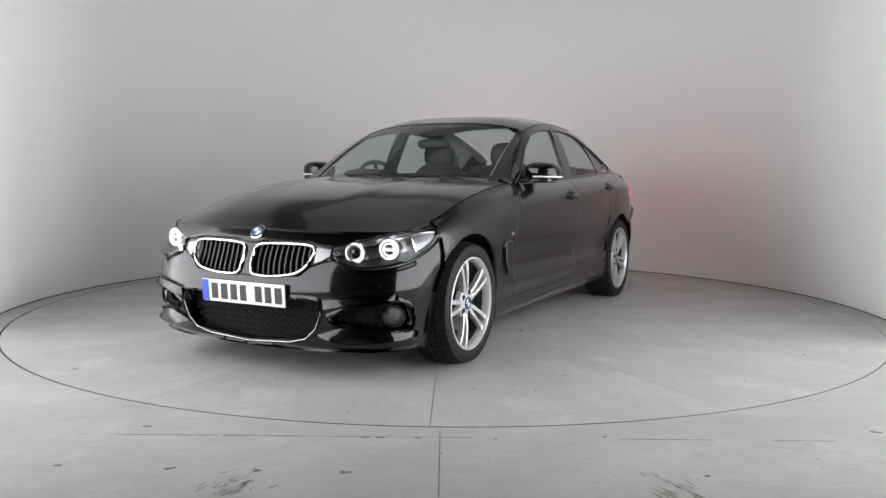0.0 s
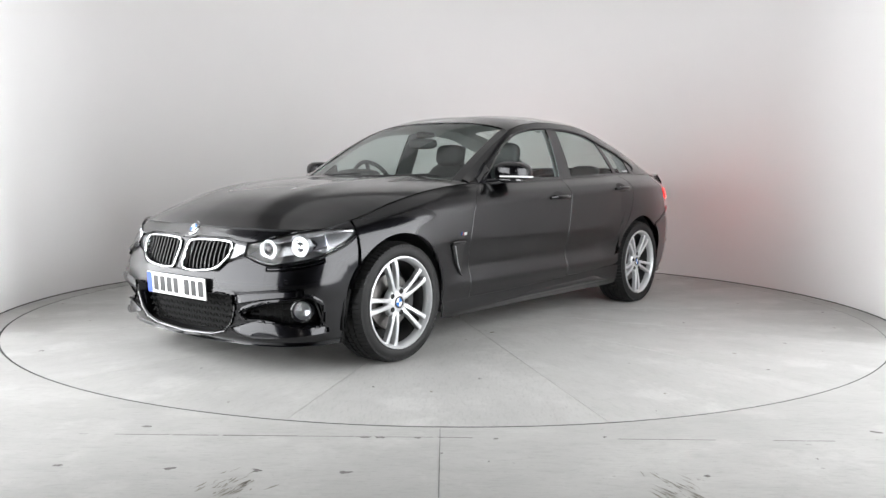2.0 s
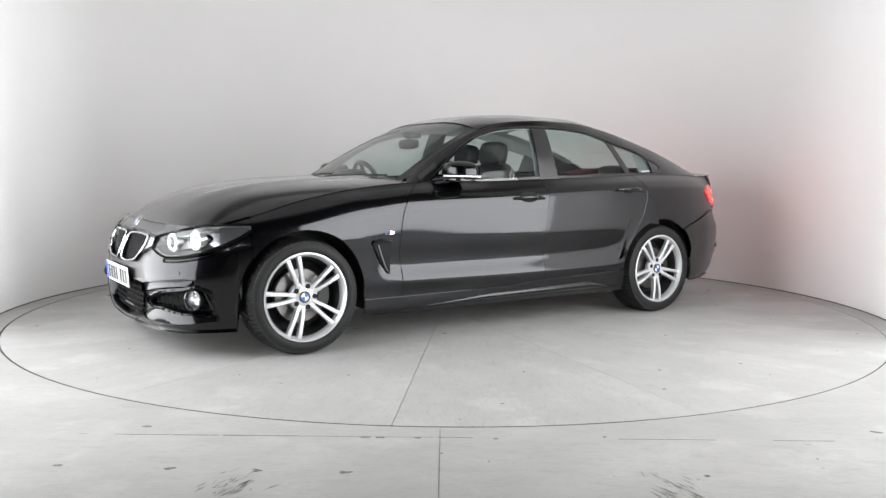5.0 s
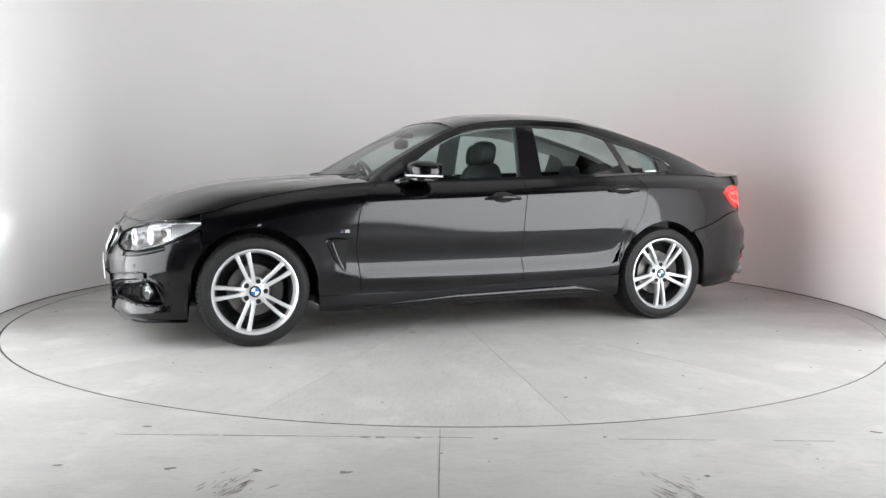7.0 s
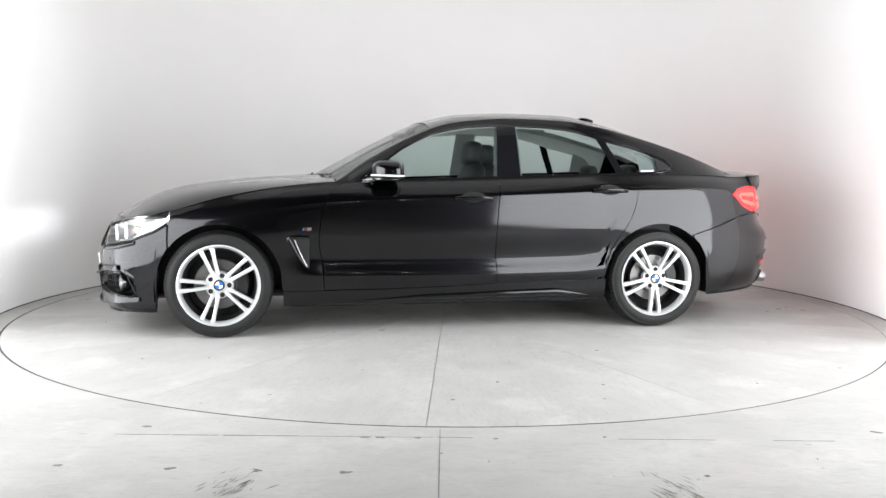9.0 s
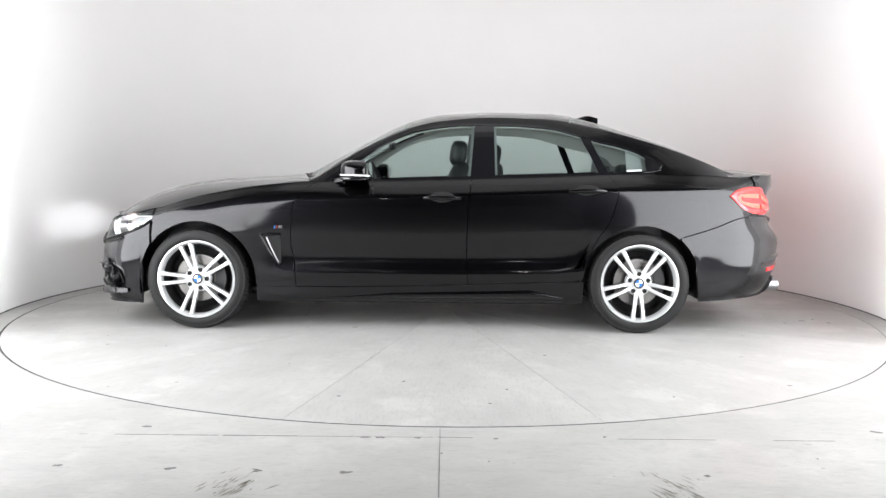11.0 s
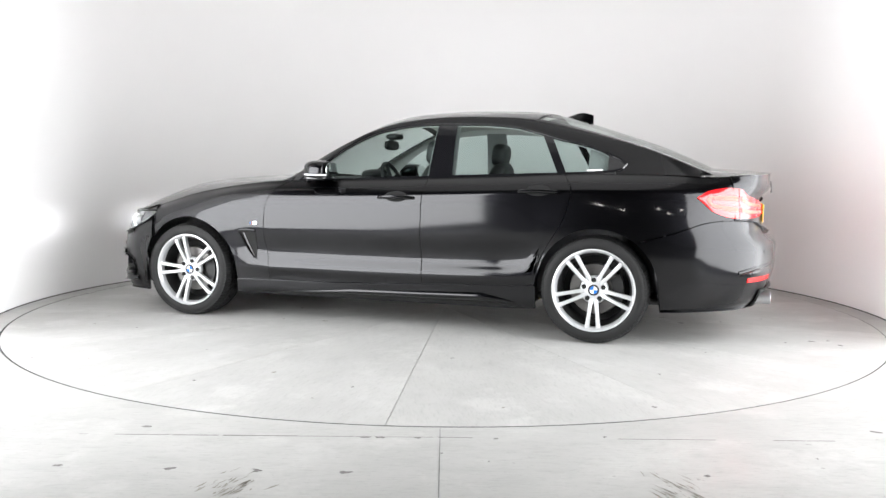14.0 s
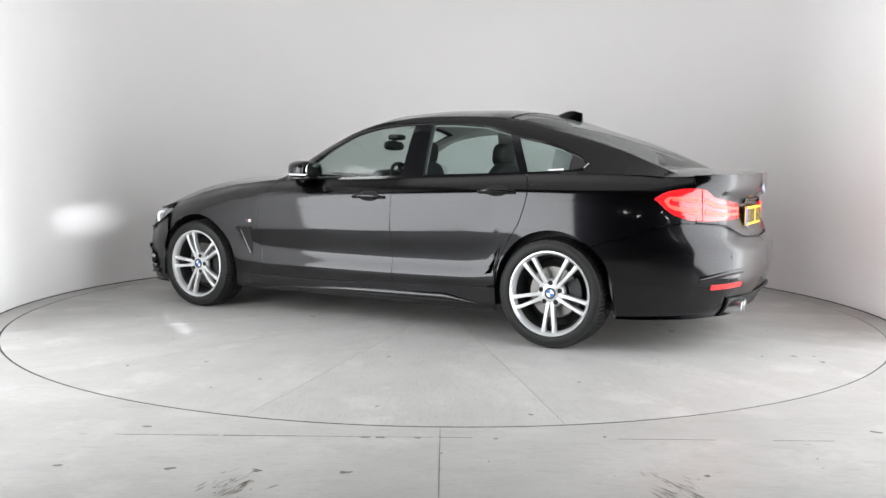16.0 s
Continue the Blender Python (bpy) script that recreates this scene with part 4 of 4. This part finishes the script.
# fog lamps in their meshed pockets
for sg in (1, -1):
    # black backing sheet paints the shade at the pocket's back
    pocket = single("fog_pocket", sheet(lambda a, b: skin(sg * (.44 + .49 * a), .235 + .18 * b, -.055), 6, 16, 0, flip=sg > 0), SHADE_BLACK, car, "fog lamp pocket with a black sheet for its shade")
    single("pocket_frame", collar(FOG_RING, sg, .024, .055), PAINT, pocket)
    bm = bmesh.new()
    for k in range(4):
        tube(bm, [skin(sg * (.50 + .02 * i), .275 + .03 * k + .005 * (i % 2), -.03) for i in range(13)], .0045, 5)
    for i in range(6):
        tube(bm, [skin(sg * (.52 + .042 * i), .26 + .018 * k, -.03) for k in range(8)], .0045, 5)
    single("fog_mesh", bm, MESH, pocket)
    c = skin(sg * .800, .332, -.016)
    d = Vector((.86, sg * .5, 0))
    m = Matrix.Translation(c) @ d.to_track_quat("Z", "Y").to_matrix().to_4x4()
    single("fog_rim", lathe(bmesh.new(), [(.045, -.06), (.056, -.03), (.056, .012), (.050, .014), (.045, 0)], m, 32), GLOSS, pocket)
    single("fog_reflector", lathe(bmesh.new(), [(.0005, -.04), (.03, -.03), (.045, -.002), (.045, -.006), (.03, -.036), (.0005, -.045)], m, 32, False), TRIM, pocket)
    single("fog_lens", lathe(bmesh.new(), [(.0005, .008), (.03, .006), (.046, 0), (.046, -.002), (.0005, .005)], m, 32, False), LENS, pocket)
    # pointed winglet under the pocket, the bright ledge above it, and a black patch for the shade of the upright slot
    # behind the lamp
    w_low = curve([.405, .50, .56, .73, .935], [.228, .206, .198, .206, .220])
    w_top = curve([.405, .50, .593, .74, .935], [.234, .262, .284, .262, .246])
    single("winglet", sheet(lambda a, b: (lambda q: skin(sg * q, float(w_low(q)) + float(w_top(q) - w_low(q)) * b, .004 + .020 * (1 - b) * min(1, a * 8) * min(1, (1.02 - a) * 5)))(.405 + .53 * a), 7, 40, .012, flip=sg > 0), PAINT, car)
    b_low = curve([.434, .613, .80], [.352, .386, .408])
    b_top = curve([.434, .613, .80], [.402, .423, .438])
    single("pocket_brow", sheet(lambda a, b: (lambda q: skin(sg * q, float(b_low(q)) + float(b_top(q) - b_low(q)) * b, .001 + .016 * (1 - b) * min(1, a * 8) * min(1, (1.01 - a) * 6)))(.434 + .37 * a), 6, 36, .018, flip=sg > 0), PAINT, car)
    single("air_slot_shade", sheet(lambda a, b: skin(sg * (.925 - .085 * b + .010 * a), .215 + .20 * b, .002), 10, 3, 0, flip=sg > 0), SHADE_BLACK, car)
    for s, z in ((.28, .405), (.72, .475)):
        c = skin(sg * s, z, .0015)
        nrm = (skin(sg * s, z, .1) - c).normalized()
        single("parking_sensor", lathe(bmesh.new(), [(.0005, .002), (.010, .0015), (.011, -.002)], Matrix.Translation(c) @ nrm.to_track_quat("Z", "Y").to_matrix().to_4x4(), 20, False), PAINT, car)

# headlamps
for sg in (1, -1):
    fl = sg > 0

    def lamp_pt(a, b, out=0.0):
        s = S_IN + (S_OUT - S_IN) * a
        return skin(sg * s, float(L_LOW(s)) + (float(L_HIGH(s)) - float(L_LOW(s))) * b, out)
    lamp = single("headlamp", sheet(lambda a, b: lamp_pt(a, b, -.085 + .06 * a ** 3), 24, 70, 0, lambda p: math.hypot(abs(p.y) - .690, p.z - .640) > .029, flip=fl), LAMP_BODY, car, "lit headlamp with two bright rings behind a clear lens")
    single("lamp_lens", sheet(lambda a, b: lamp_pt(a, b, 0), 12, 40, .004, flip=fl), LENS, lamp)
    edge = [lamp_pt(a, 0, -.004) for a in np.linspace(0, 1, 30)]
    single("lower_trim", tube(bmesh.new(), edge, .004, 6), GLOSS, lamp)
    single("brow_blade", sheet(lambda a, b: lamp_pt(a, .80 + .2 * b, -.018 - .035 * (1 - b)), 6, 30, .006, flip=fl), LAMP_GREY, lamp, "bright brow inside the lamp")
    single("inner_shelf", sheet(lambda a, b: lamp_pt(a * .9, .02 + .22 * b, -.012 - .06 * b), 6, 30, .004, flip=fl), PLASTIC, lamp)
    single("outer_reflector", sheet(lambda a, b: lamp_pt(.74 + .24 * a, .10 + .78 * b, -.022), 6, 10, .004, flip=fl), LAMP_BODY, lamp)
    for yy, zz, xx in ((.548, .622, 2.035), (.690, .640, 1.955)):
        d = Vector((1, sg * .16, -.02)).normalized()
        c = Vector((xx, sg * yy, zz))
        m = Matrix.Translation(c) @ d.to_track_quat("Z", "Y").to_matrix().to_4x4()
        single("ring_light", lathe(bmesh.new(), [(.044 + .006 * math.cos(q), .006 * math.sin(q)) for q in np.linspace(0, 2 * math.pi, 9)[:-1]], m, 40), RING, lamp, "glowing white ring")
        single("projector_bezel", lathe(bmesh.new(), [(.030, .0), (.040, .004), (.040, -.05), (.030, -.05)], m, 32), LAMP_GREY, lamp)
        if yy > .6:
            single("projector_lens", lathe(bmesh.new(), [(.0275, .004), (.031, .003), (.031, -.006), (.0275, -.006)], m, 32), GLINT, lamp, "bright lit projector")
            d2 = Vector((1, sg * .02, -.06)).normalized()
            m2 = Matrix.Translation(c) @ d2.to_track_quat("Z", "Y").to_matrix().to_4x4()
            wide = m2 @ Matrix.Diagonal((2.1, .42, 1, 1))
            single("projector_barrel", lathe(bmesh.new(), [(.018, .0), (.019, .0), (.019, -.066), (.018, -.066)], wide, 24), LAMP_GREY, lamp)
            single("projector_bulb", lathe(bmesh.new(), [(.0005, -.060), (.013, -.060), (.013, -.064), (.0005, -.064)], m2 @ Matrix.Diagonal((1, .4, 1, 1)), 20, False), BEAM, lamp)
        else:
            single("projector_lens", lathe(bmesh.new(), [(.0005, .010), (.014, .008), (.026, 0), (.030, -.006), (.0005, -.01)], m, 32, False), GLOSS, lamp, "dark projector lens")
    single("washer_cap", sheet(lambda a, b: skin(sg * (.615 + .30 * a), .528 + .014 * b + .042 * a * a, .005 * math.sin(math.pi * b)), 4, 12, .008, flip=fl), PAINT, car)


# number plates: plain bars stand for the characters
def number_plate(x, z, yaw, lean, material, sg):
    m = Matrix.Translation((x + CARX, CARY, z)) @ Matrix.Rotation(radians(yaw), 4, "Z") @ Matrix.Rotation(radians(lean), 4, "X")

    def slab(name, x0, x1, z0, z1, y0, y1, mt, parent, bev=0.0, label=""):
        bm = box(bmesh.new(), x0, x1, y0, y1, z0, z1, bev)
        bmesh.ops.transform(bm, matrix=m, verts=bm.verts[:])
        return part(name, bm, mt, parent, label, 30)
    p = slab("number_plate", -.26, .26, -.0555, .0555, -.004, .004, material, car, .003, "%s plate with dark bars" % ("white" if sg > 0 else "yellow"))
    slab("blue_band", -.257, -.215, -.053, .053, -.0055, -.003, BLUE, p)
    for k in range(7):
        x0 = -.198 + .061 * k + (.033 if k > 3 else 0)
        slab("character_bar", x0, x0 + .043 if k not in (3, 5) else x0 + .040, -.0395, .0395, -.0056, -.003, INK, p)
    return p


number_plate(2.200, .412, 90, 4, WHITE, 1)

# mirrors, handles, vents, badges on both sides
for sg in (1, -1):
    def put(bm):
        if sg < 0:
            b2 = mirrored(bm)
            bm.free()
            return b2
        return bm
    bm = blob(bmesh.new(), (.388, .868, 1.020), (.096, .108, .060), 2.9)
    for v in bm.verts:
        q = (v.co.y - .868) / .108
        v.co.x -= .035 * max(0, q) ** 2
        v.co.z -= .012 * max(0, q) ** 2
        if v.co.x < .33:
            v.co.x = .33 - (.33 - v.co.x) * .35
    mir = single("door_mirror", put(bm), PAINT, car, "black door mirror with a bright indicator strip", 60)
    single("mirror_base", put(blob(bmesh.new(), (.395, .855, .967), (.086, .100, .018), 3)), GLOSS, mir)
    single("indicator_strip", put(tube(bmesh.new(), [(.296, .955, .985), (.325, .974, .986), (.38, .979, .987), (.43, .962, .988), (.465, .926, .989), (.482, .878, .989), (.486, .84, .989)], .0055, 8)), BADGE_WHITE, mir)
    single("mirror_arm", put(tube(bmesh.new(), [(.53, .755, .948), (.50, .80, .955), (.44, .845, .966)], lambda t: .022 - .006 * t, 10)), GLOSS, mir)
    single("mirror_glass", put(blob(bmesh.new(), (.298, .862, 1.02), (.004, .088, .046), 3)), CHROME, mir)
    single("mirror_triangle", put(glazing(.62, .47, WIN_LOW, lambda x: max(WIN_LOW(x) + .002, re_at(x)[1] - .022), 6, 8, .004)), GLOSS, car)
    for x0, x1, zz in ((-.035, -.272, .852), (-.945, -1.18, .903)):
        xm = (x0 + x1) / 2
        cup_fn = lambda a, b: side(xm + .078 * math.cos(2 * math.pi * a) * b, zz + .004 + .034 * math.sin(2 * math.pi * a) * b, .0025)
        # flat black patch paints the shade of the hollow behind the handle
        single("handle_cup_shade", put(sheet(cup_fn, 4, 25, 0)), SHADE_BLACK, car)
        pts = [side(x0 + (x1 - x0) * q, zz - .004 + .006 * math.sin(math.pi * q), .010 + .020 * math.sin(math.pi * min(1, max(0, q * 1.15 - .07))) ** .5 * 1.0) for q in np.linspace(0, 1, 15)]
        bm = tube(bmesh.new(), pts, lambda t: .0145 - .004 * abs(2 * t - 1) ** 3, 10)
        single("door_handle", put(bm), PAINT, car)
    # fender vent; a black patch on the skin paints the shade of its recess
    single("vent_recess_shade", put(sheet(lambda a, b: side((.985 - .098 * b) * (1 - a) + .866 * a, .602 - .175 * b, .0032), 10, 6, 0)), SHADE_BLACK, car, "black patch for the shade in the fender vent slot")
    single("vent_top", put(tube(bmesh.new(), [side(.995, .592, .004), side(.985, .609, .008), side(.93, .614, .009), side(.868, .609, .006)], .0075, 8)), PAINT, car)
    single("vent_blade", put(tube(bmesh.new(), [side(.990, .600, .004), side(.962, .545, .008), side(.925, .48, .008), side(.884, .424, .005), side(.866, .419, .004)], lambda t: .0062 - .002 * t, 8)), PAINT, car)
    single("vent_fin", put(tube(bmesh.new(), [side(.955, .592, .004), side(.935, .54, .006), side(.905, .475, .006), side(.882, .432, .003)], lambda t: .004 - .0015 * t, 8)), TRIM, car, "satin vent fin")
    b0 = single("fender_badge", put(sheet(lambda a, b: side(.882 - .026 * a - .004 * b, .650 + .018 * b, .003), 3, 5, .003)), CHROME, car, "small bright badge with coloured stripes")
    for k, colr in enumerate((BADGE_BLUE, INK, STRIPE_RED)):
        single("stripe", put(sheet(lambda a, b: side(.906 - .007 * k - .005 * a - .004 * b, .650 + .018 * b, .003), 3, 3, .003)), colr, b0)
    # black trim that rounds the glass
    ring = [(.56, .962)] + [(x, float(WIN_TOP(x)) + .006) for x in np.linspace(.48, -1.36, 44)] + [(-1.44, 1.135), (-1.52, 1.100), (-1.56, 1.068), (-1.545, 1.040), (-1.48, 1.026), (-1.43, 1.022)]
    single("window_trim", put(tube(bmesh.new(), [pane(x, z, .002) for x, z in ring], .0085, 6)), GLOSS, car)
    single("quarter_filler", put(glazing(-1.455, -1.555, lambda x: 1.030, lambda x: max(1.032, float(line((-1.44, 1.13), (-1.52, 1.098), (-1.56, 1.06))(x))), 6, 8, .001)), GLOSS, car)
    single("glass_mark", put(glazing(-1.33, -1.425, lambda x: WIN_LOW(x) + .004, lambda x: WIN_LOW(x) + .014, 2, 6, .002, 0)), BADGE_WHITE, car, "pale bar of small lettering")

# tail lamps
T_LOW = curve([s_of(-1.985), s_of(-2.09), s_of(-2.19), s_of(-2.26), s_of(-2.36), s_of(-2.425)], [.874, .788, .760, .757, .760, .765])
T_HIGH = curve([s_of(-1.985), s_of(-2.06), s_of(-2.18), s_of(-2.25), s_of(-2.31), s_of(-2.425)], [.880, .918, .935, .928, .885, .850])
S0, S1, S2 = s_of(-1.985), s_of(-2.235), s_of(-2.425)
for sg in (1, -1):
    fl = sg < 0

    def tail_pt(s, b, out):
        p = skin(s, float(T_LOW(s)) + (float(T_HIGH(s)) - float(T_LOW(s))) * b, out)
        return Vector((p.x, p.y * sg, p.z))
    for name, sa_, sb_ in (("tail_lamp", S0, S1 - .003), ("boot_lamp", S1 + .003, S2)):
        lamp = single(name, sheet(lambda a, b: tail_pt(sa_ + (sb_ - sa_) * a, b, .004 + .007 * math.sin(math.pi * b) ** .5), 12, 30, .016, flip=fl), RED, car, "lit red tail lamp")
        mid = lambda a, lo, hi, out: sheet(lambda u, b: tail_pt(sa_ + (sb_ - sa_) * (a + (1 - a - .05) * u), lo + (hi - lo) * b, out), 5, 24, .003, flip=fl)
        single("lit_band", mid(.30 if name == "tail_lamp" else .04, .22, .38, .0135), RED_LIT, lamp)
        single("lit_band", mid(.36 if name == "tail_lamp" else .04, .58, .74, .0135), RED_LIT, lamp)
        if name == "tail_lamp":
            single("lit_hook", sheet(lambda u, b: tail_pt(sa_ + (sb_ - sa_) * (.20 + .10 * abs(2 * u - 1) ** 2 + .10 * b), .22 + .52 * u, .0135), 5, 16, .003, flip=not fl), RED_LIT, lamp)
    # reflector, exhaust pocket and gloss flick in the lower bumper
    sr0, sr1 = s_of(-2.275), s_of(-2.40)
    flip_pt = lambda s, z, out: (lambda p: Vector((p.x, p.y * sg, p.z)))(skin(s, z, out))
    single("rear_reflector", sheet(lambda a, b: flip_pt(sr0 + (sr1 - sr0) * a, .385 + .012 * a + .026 * b, .006), 4, 14, .008, flip=fl), RED_DIM, car, "narrow red bumper reflector with an added glow")
    single("bumper_flick", sheet(lambda a, b: flip_pt(s_of(-2.22) + (sr1 - s_of(-2.22)) * a, .425 + .045 * math.sin(.5 * math.pi * a) + .03 * b, .010 * math.sin(math.pi * b)), 6, 18, .008, flip=fl), PAINT, car)
    c = flip_pt(s_of(-2.36), .565, .0015)
    single("parking_sensor", lathe(bmesh.new(), [(.0005, .002), (.010, .0015), (.011, -.002)], Matrix.Translation(c) @ Vector((-1, sg * .5, 0)).to_track_quat("Z", "Y").to_matrix().to_4x4(), 20, False), PAINT, car)
single("diffuser", sheet(lambda a, b: (lambda s: skin(s, .235 + .10 * b, .006))(s_of(-2.36) + 2 * (LENGTH - s_of(-2.36)) * a), 6, 40, .012, flip=True), PLASTIC, car, "black lower bumper insert")
for yy in (.50, .415):
    m = Matrix.Translation((-2.17, yy, .283)) @ Vector((-1, 0, -.02)).to_track_quat("Z", "Y").to_matrix().to_4x4()
    pipe = single("exhaust_pipe", lathe(bmesh.new(), [(.037, 0), (.037, .235), (.034, .238), (.032, .23), (.032, 0)], m, 32), TRIM, car, "chrome exhaust tailpipe")
    # black disc paints the shade down the pipe
    single("pipe_bore_shade", lathe(bmesh.new(), [(.0005, .12), (.0315, .12), (.0315, .118), (.0005, .118)], m, 24, False), SHADE_BLACK, pipe)
number_plate(-2.358, .772, -90, 0, YELLOW, -1)
roundel("boot_badge", skin(LENGTH, .935, .002), (-1, 0, .05), .040, car)
single("boot_grip", sheet(lambda a, b: (lambda s: skin(s, .852 + .018 * b, .007 * math.sin(math.pi * b)))(s_of(-2.44) + 2 * (LENGTH - s_of(-2.44)) * a), 5, 30, .01, flip=True), PAINT, car)

# roof aerial
bm = bmesh.new()
rows = []
for q in np.linspace(0, 1, 12):
    x = -1.065 - .195 * q
    zb = float(np.interp(-x, [-float(CE_X(u)) for u in RU], [float(CE_Z(u)) for u in RU])) - .006
    h = .062 * math.sin(math.pi * .5 * min(1, q * 1.25)) ** 1.3
    w = .028 * math.sin(math.pi * (.12 + .76 * q)) ** .6
    rows.append([bm.verts.new(p) for p in ((x, -w, zb), (x, -w * .55, zb + h * .6), (x, -.004, zb + h), (x, .004, zb + h), (x, w * .55, zb + h * .6), (x, w, zb))])
for a, b in zip(rows, rows[1:]):
    for i in range(5):
        bm.faces.new((a[i], a[i + 1], b[i + 1], b[i]))
bm.faces.new(rows[-1])
bm.faces.new(rows[0])
bmesh.ops.recalc_face_normals(bm, faces=bm.faces[:])
single("roof_aerial", bm, PAINT, car, "black fin aerial", 50)

# wipers
for y0, y1 in ((-.05, .56), (-.62, -.02)):
    pts = [roof_skin(.004 + .012 * q, (y0 + (y1 - y0) * q) / .70, .009) for q in np.linspace(0, 1, 10)]
    single("wiper", tube(bmesh.new(), pts, .006, 6), PLASTIC, car)

# ---- cabin ----
single("cabin_floor", box(bmesh.new(), -1.55, .95, -.70, .70, .275, .30), LINING, car, "dark grey carpet")
card = box(bmesh.new(), -1.55, .93, .705, .725, .30, .90)
pair("door_card", card, LINING, car, "dark grey door lining", 0)
pair("door_card_ledge", box(bmesh.new(), -1.45, .70, .69, .742, .902, .938, .008), FABRIC, car)
single("bulkhead", box(bmesh.new(), .93, .95, -.70, .70, .30, .90), LINING, car, smooth=0)
single("boot_partition", box(bmesh.new(), -1.57, -1.55, -.70, .70, .30, .93), LINING, car, smooth=0)
single("headliner", roof_piece(UW + .03, UB0 + .005, -.93, .93, 14, 20, -.028, .0), HEADLINING, car, "pale grey roof lining")
pair("inner_rail", glazing(.64, -1.60, lambda x: (WIN_TOP(x) - .012) if -1.5 < x < .5 else belt(x) + .01, lambda x: re_at(x)[1] - .006, 8, 60, -.024, 0), HEADLINING, car, "pale grey roof rail lining")
pair("inner_pillar", glazing(lambda z: B0(z) + .02, lambda z: B1(z) - .02, WIN_LOW, WIN_TOP, 8, 6, -.03, 0), PILLAR_GREY, car, "grey pillar lining")
pair("inner_rear_pillar", glazing(-1.335, -1.53, WIN_LOW, lambda x: max(WIN_LOW(x) + .004, WIN_TOP(x)), 8, 8, -.03, 0), PILLAR_GREY, car, "grey rear pillar lining")
pair("inner_c_lining", roof_piece(UB0 - .02, .93, .86, .985, 20, 6, -.022, 0), HEADLINING, car)
pair("inner_a_lining", roof_piece(.04, UW + .04, .895, .985, 16, 5, -.022, 0), HEADLINING, car)
single("parcel_shelf", box(bmesh.new(), -2.0, -1.5, -.56, .56, .955, .975, .005), LINING, car)
bm = bmesh.new()
prof = [(.90, .925), (.74, .955), (.60, .975), (.46, .975), (.40, .94), (.36, .86), (.38, .70), (.50, .55), (.90, .55)]
left_, right_ = [bm.verts.new((x, -.69, z)) for x, z in prof], [bm.verts.new((x, .69, z)) for x, z in prof]
for i in range(len(prof)):
    j = (i + 1) % len(prof)
    bm.faces.new((left_[i], left_[j], right_[j], right_[i]))
bm.faces.new(left_)
bm.faces.new(right_[::-1])
bmesh.ops.recalc_face_normals(bm, faces=bm.faces[:])
dash = single("dashboard", bm, FABRIC, car, "black dashboard")
bm = blob(bmesh.new(), (.50, -.36, .985), (.09, .19, .045), 2.4)
single("instrument_hood", bm, FABRIC, dash)
m = Matrix.Translation((.345, -.36, .915)) @ Matrix.Rotation(radians(-66), 4, "Y")
wheel_ob = single("steering_wheel", lathe(bmesh.new(), [(.178 + .015 * math.cos(q), .015 * math.sin(q)) for q in np.linspace(0, 2 * math.pi, 11)[:-1]], m, 48), FABRIC, car, "black leather steering wheel")
bm = blob(bmesh.new(), (0, 0, -.01), (.055, .07, .03), 3)
for q in (0, 90, 270):
    b3 = [(.05 * math.cos(radians(q)), .05 * math.sin(radians(q)), -.005), (.175 * math.cos(radians(q)), .175 * math.sin(radians(q)), 0)]
    tube(bm, b3, .014, 6)
bmesh.ops.transform(bm, matrix=m, verts=bm.verts[:])
single("wheel_boss", bm, FABRIC, wheel_ob)
bm = blob(bmesh.new(), (.225, 0, 1.205), (.022, .125, .036), 3)
cab_mirror = single("cabin_mirror", bm, PLASTIC, car, "black inside mirror")
single("mirror_stem", tube(bmesh.new(), [(.235, 0, 1.22), (.215, 0, 1.26), (.20, 0, 1.28)], .016, 8), PLASTIC, cab_mirror)
single("sensor_pod", blob(bmesh.new(), (.20, 0, 1.268), (.06, .06, .022), 3), PLASTIC, cab_mirror)


def bent(bm, x0, z0, lean):
    """Leans a backrest about its foot."""
    r = Matrix.Translation((x0, 0, z0)) @ Matrix.Rotation(radians(lean), 4, "Y") @ Matrix.Translation((-x0, 0, -z0))
    bmesh.ops.transform(bm, matrix=r, verts=bm.verts[:])
    return bm


for yy, xx in ((.35, .10), (-.35, -.17)):
    cushion = blob(bmesh.new(), (xx, yy, .50), (.28, .25, .09), 3.4)
    seat = single("front_seat", cushion, FABRIC, car, "black leather front seat", 60)
    bm = blob(bmesh.new(), (xx - .22, yy, .79), (.08, .245, .32), 3.0)
    single("backrest", bent(bm, xx - .22, .50, -16), FABRIC, seat)
    single("headrest", bent(blob(bmesh.new(), (xx - .355, yy, 1.140), (.058, .128, .086), 3.2), xx - .355, 1.14, -8), FABRIC, seat)
    for o in (-.05, .05):
        single("headrest_post", tube(bmesh.new(), [(xx - .37, yy + o, 1.00), (xx - .365, yy + o, 1.08)], .007, 8), CHROME, seat)
bm = blob(bmesh.new(), (-1.0, 0, .50), (.26, .62, .10), 4)
bench = single("rear_bench", bm, FABRIC, car, "black leather rear bench", 60)
bm = blob(bmesh.new(), (-1.22, 0, .74), (.08, .60, .26), 4)
single("backrest", bent(bm, -1.2, .5, -20), FABRIC, bench)
for yy in (.38, -.38):
    single("headrest", blob(bmesh.new(), (-1.38, yy, 1.02), (.05, .12, .055), 3), FABRIC, bench)


def motions():
    turns = [0.5 * k for k in range(33)]
    rows = [(t, pose(0, 0, 0, 0, 0, heading(t))) for t in turns]
    walk(table, rows)
    walk(car, rows)


motions()
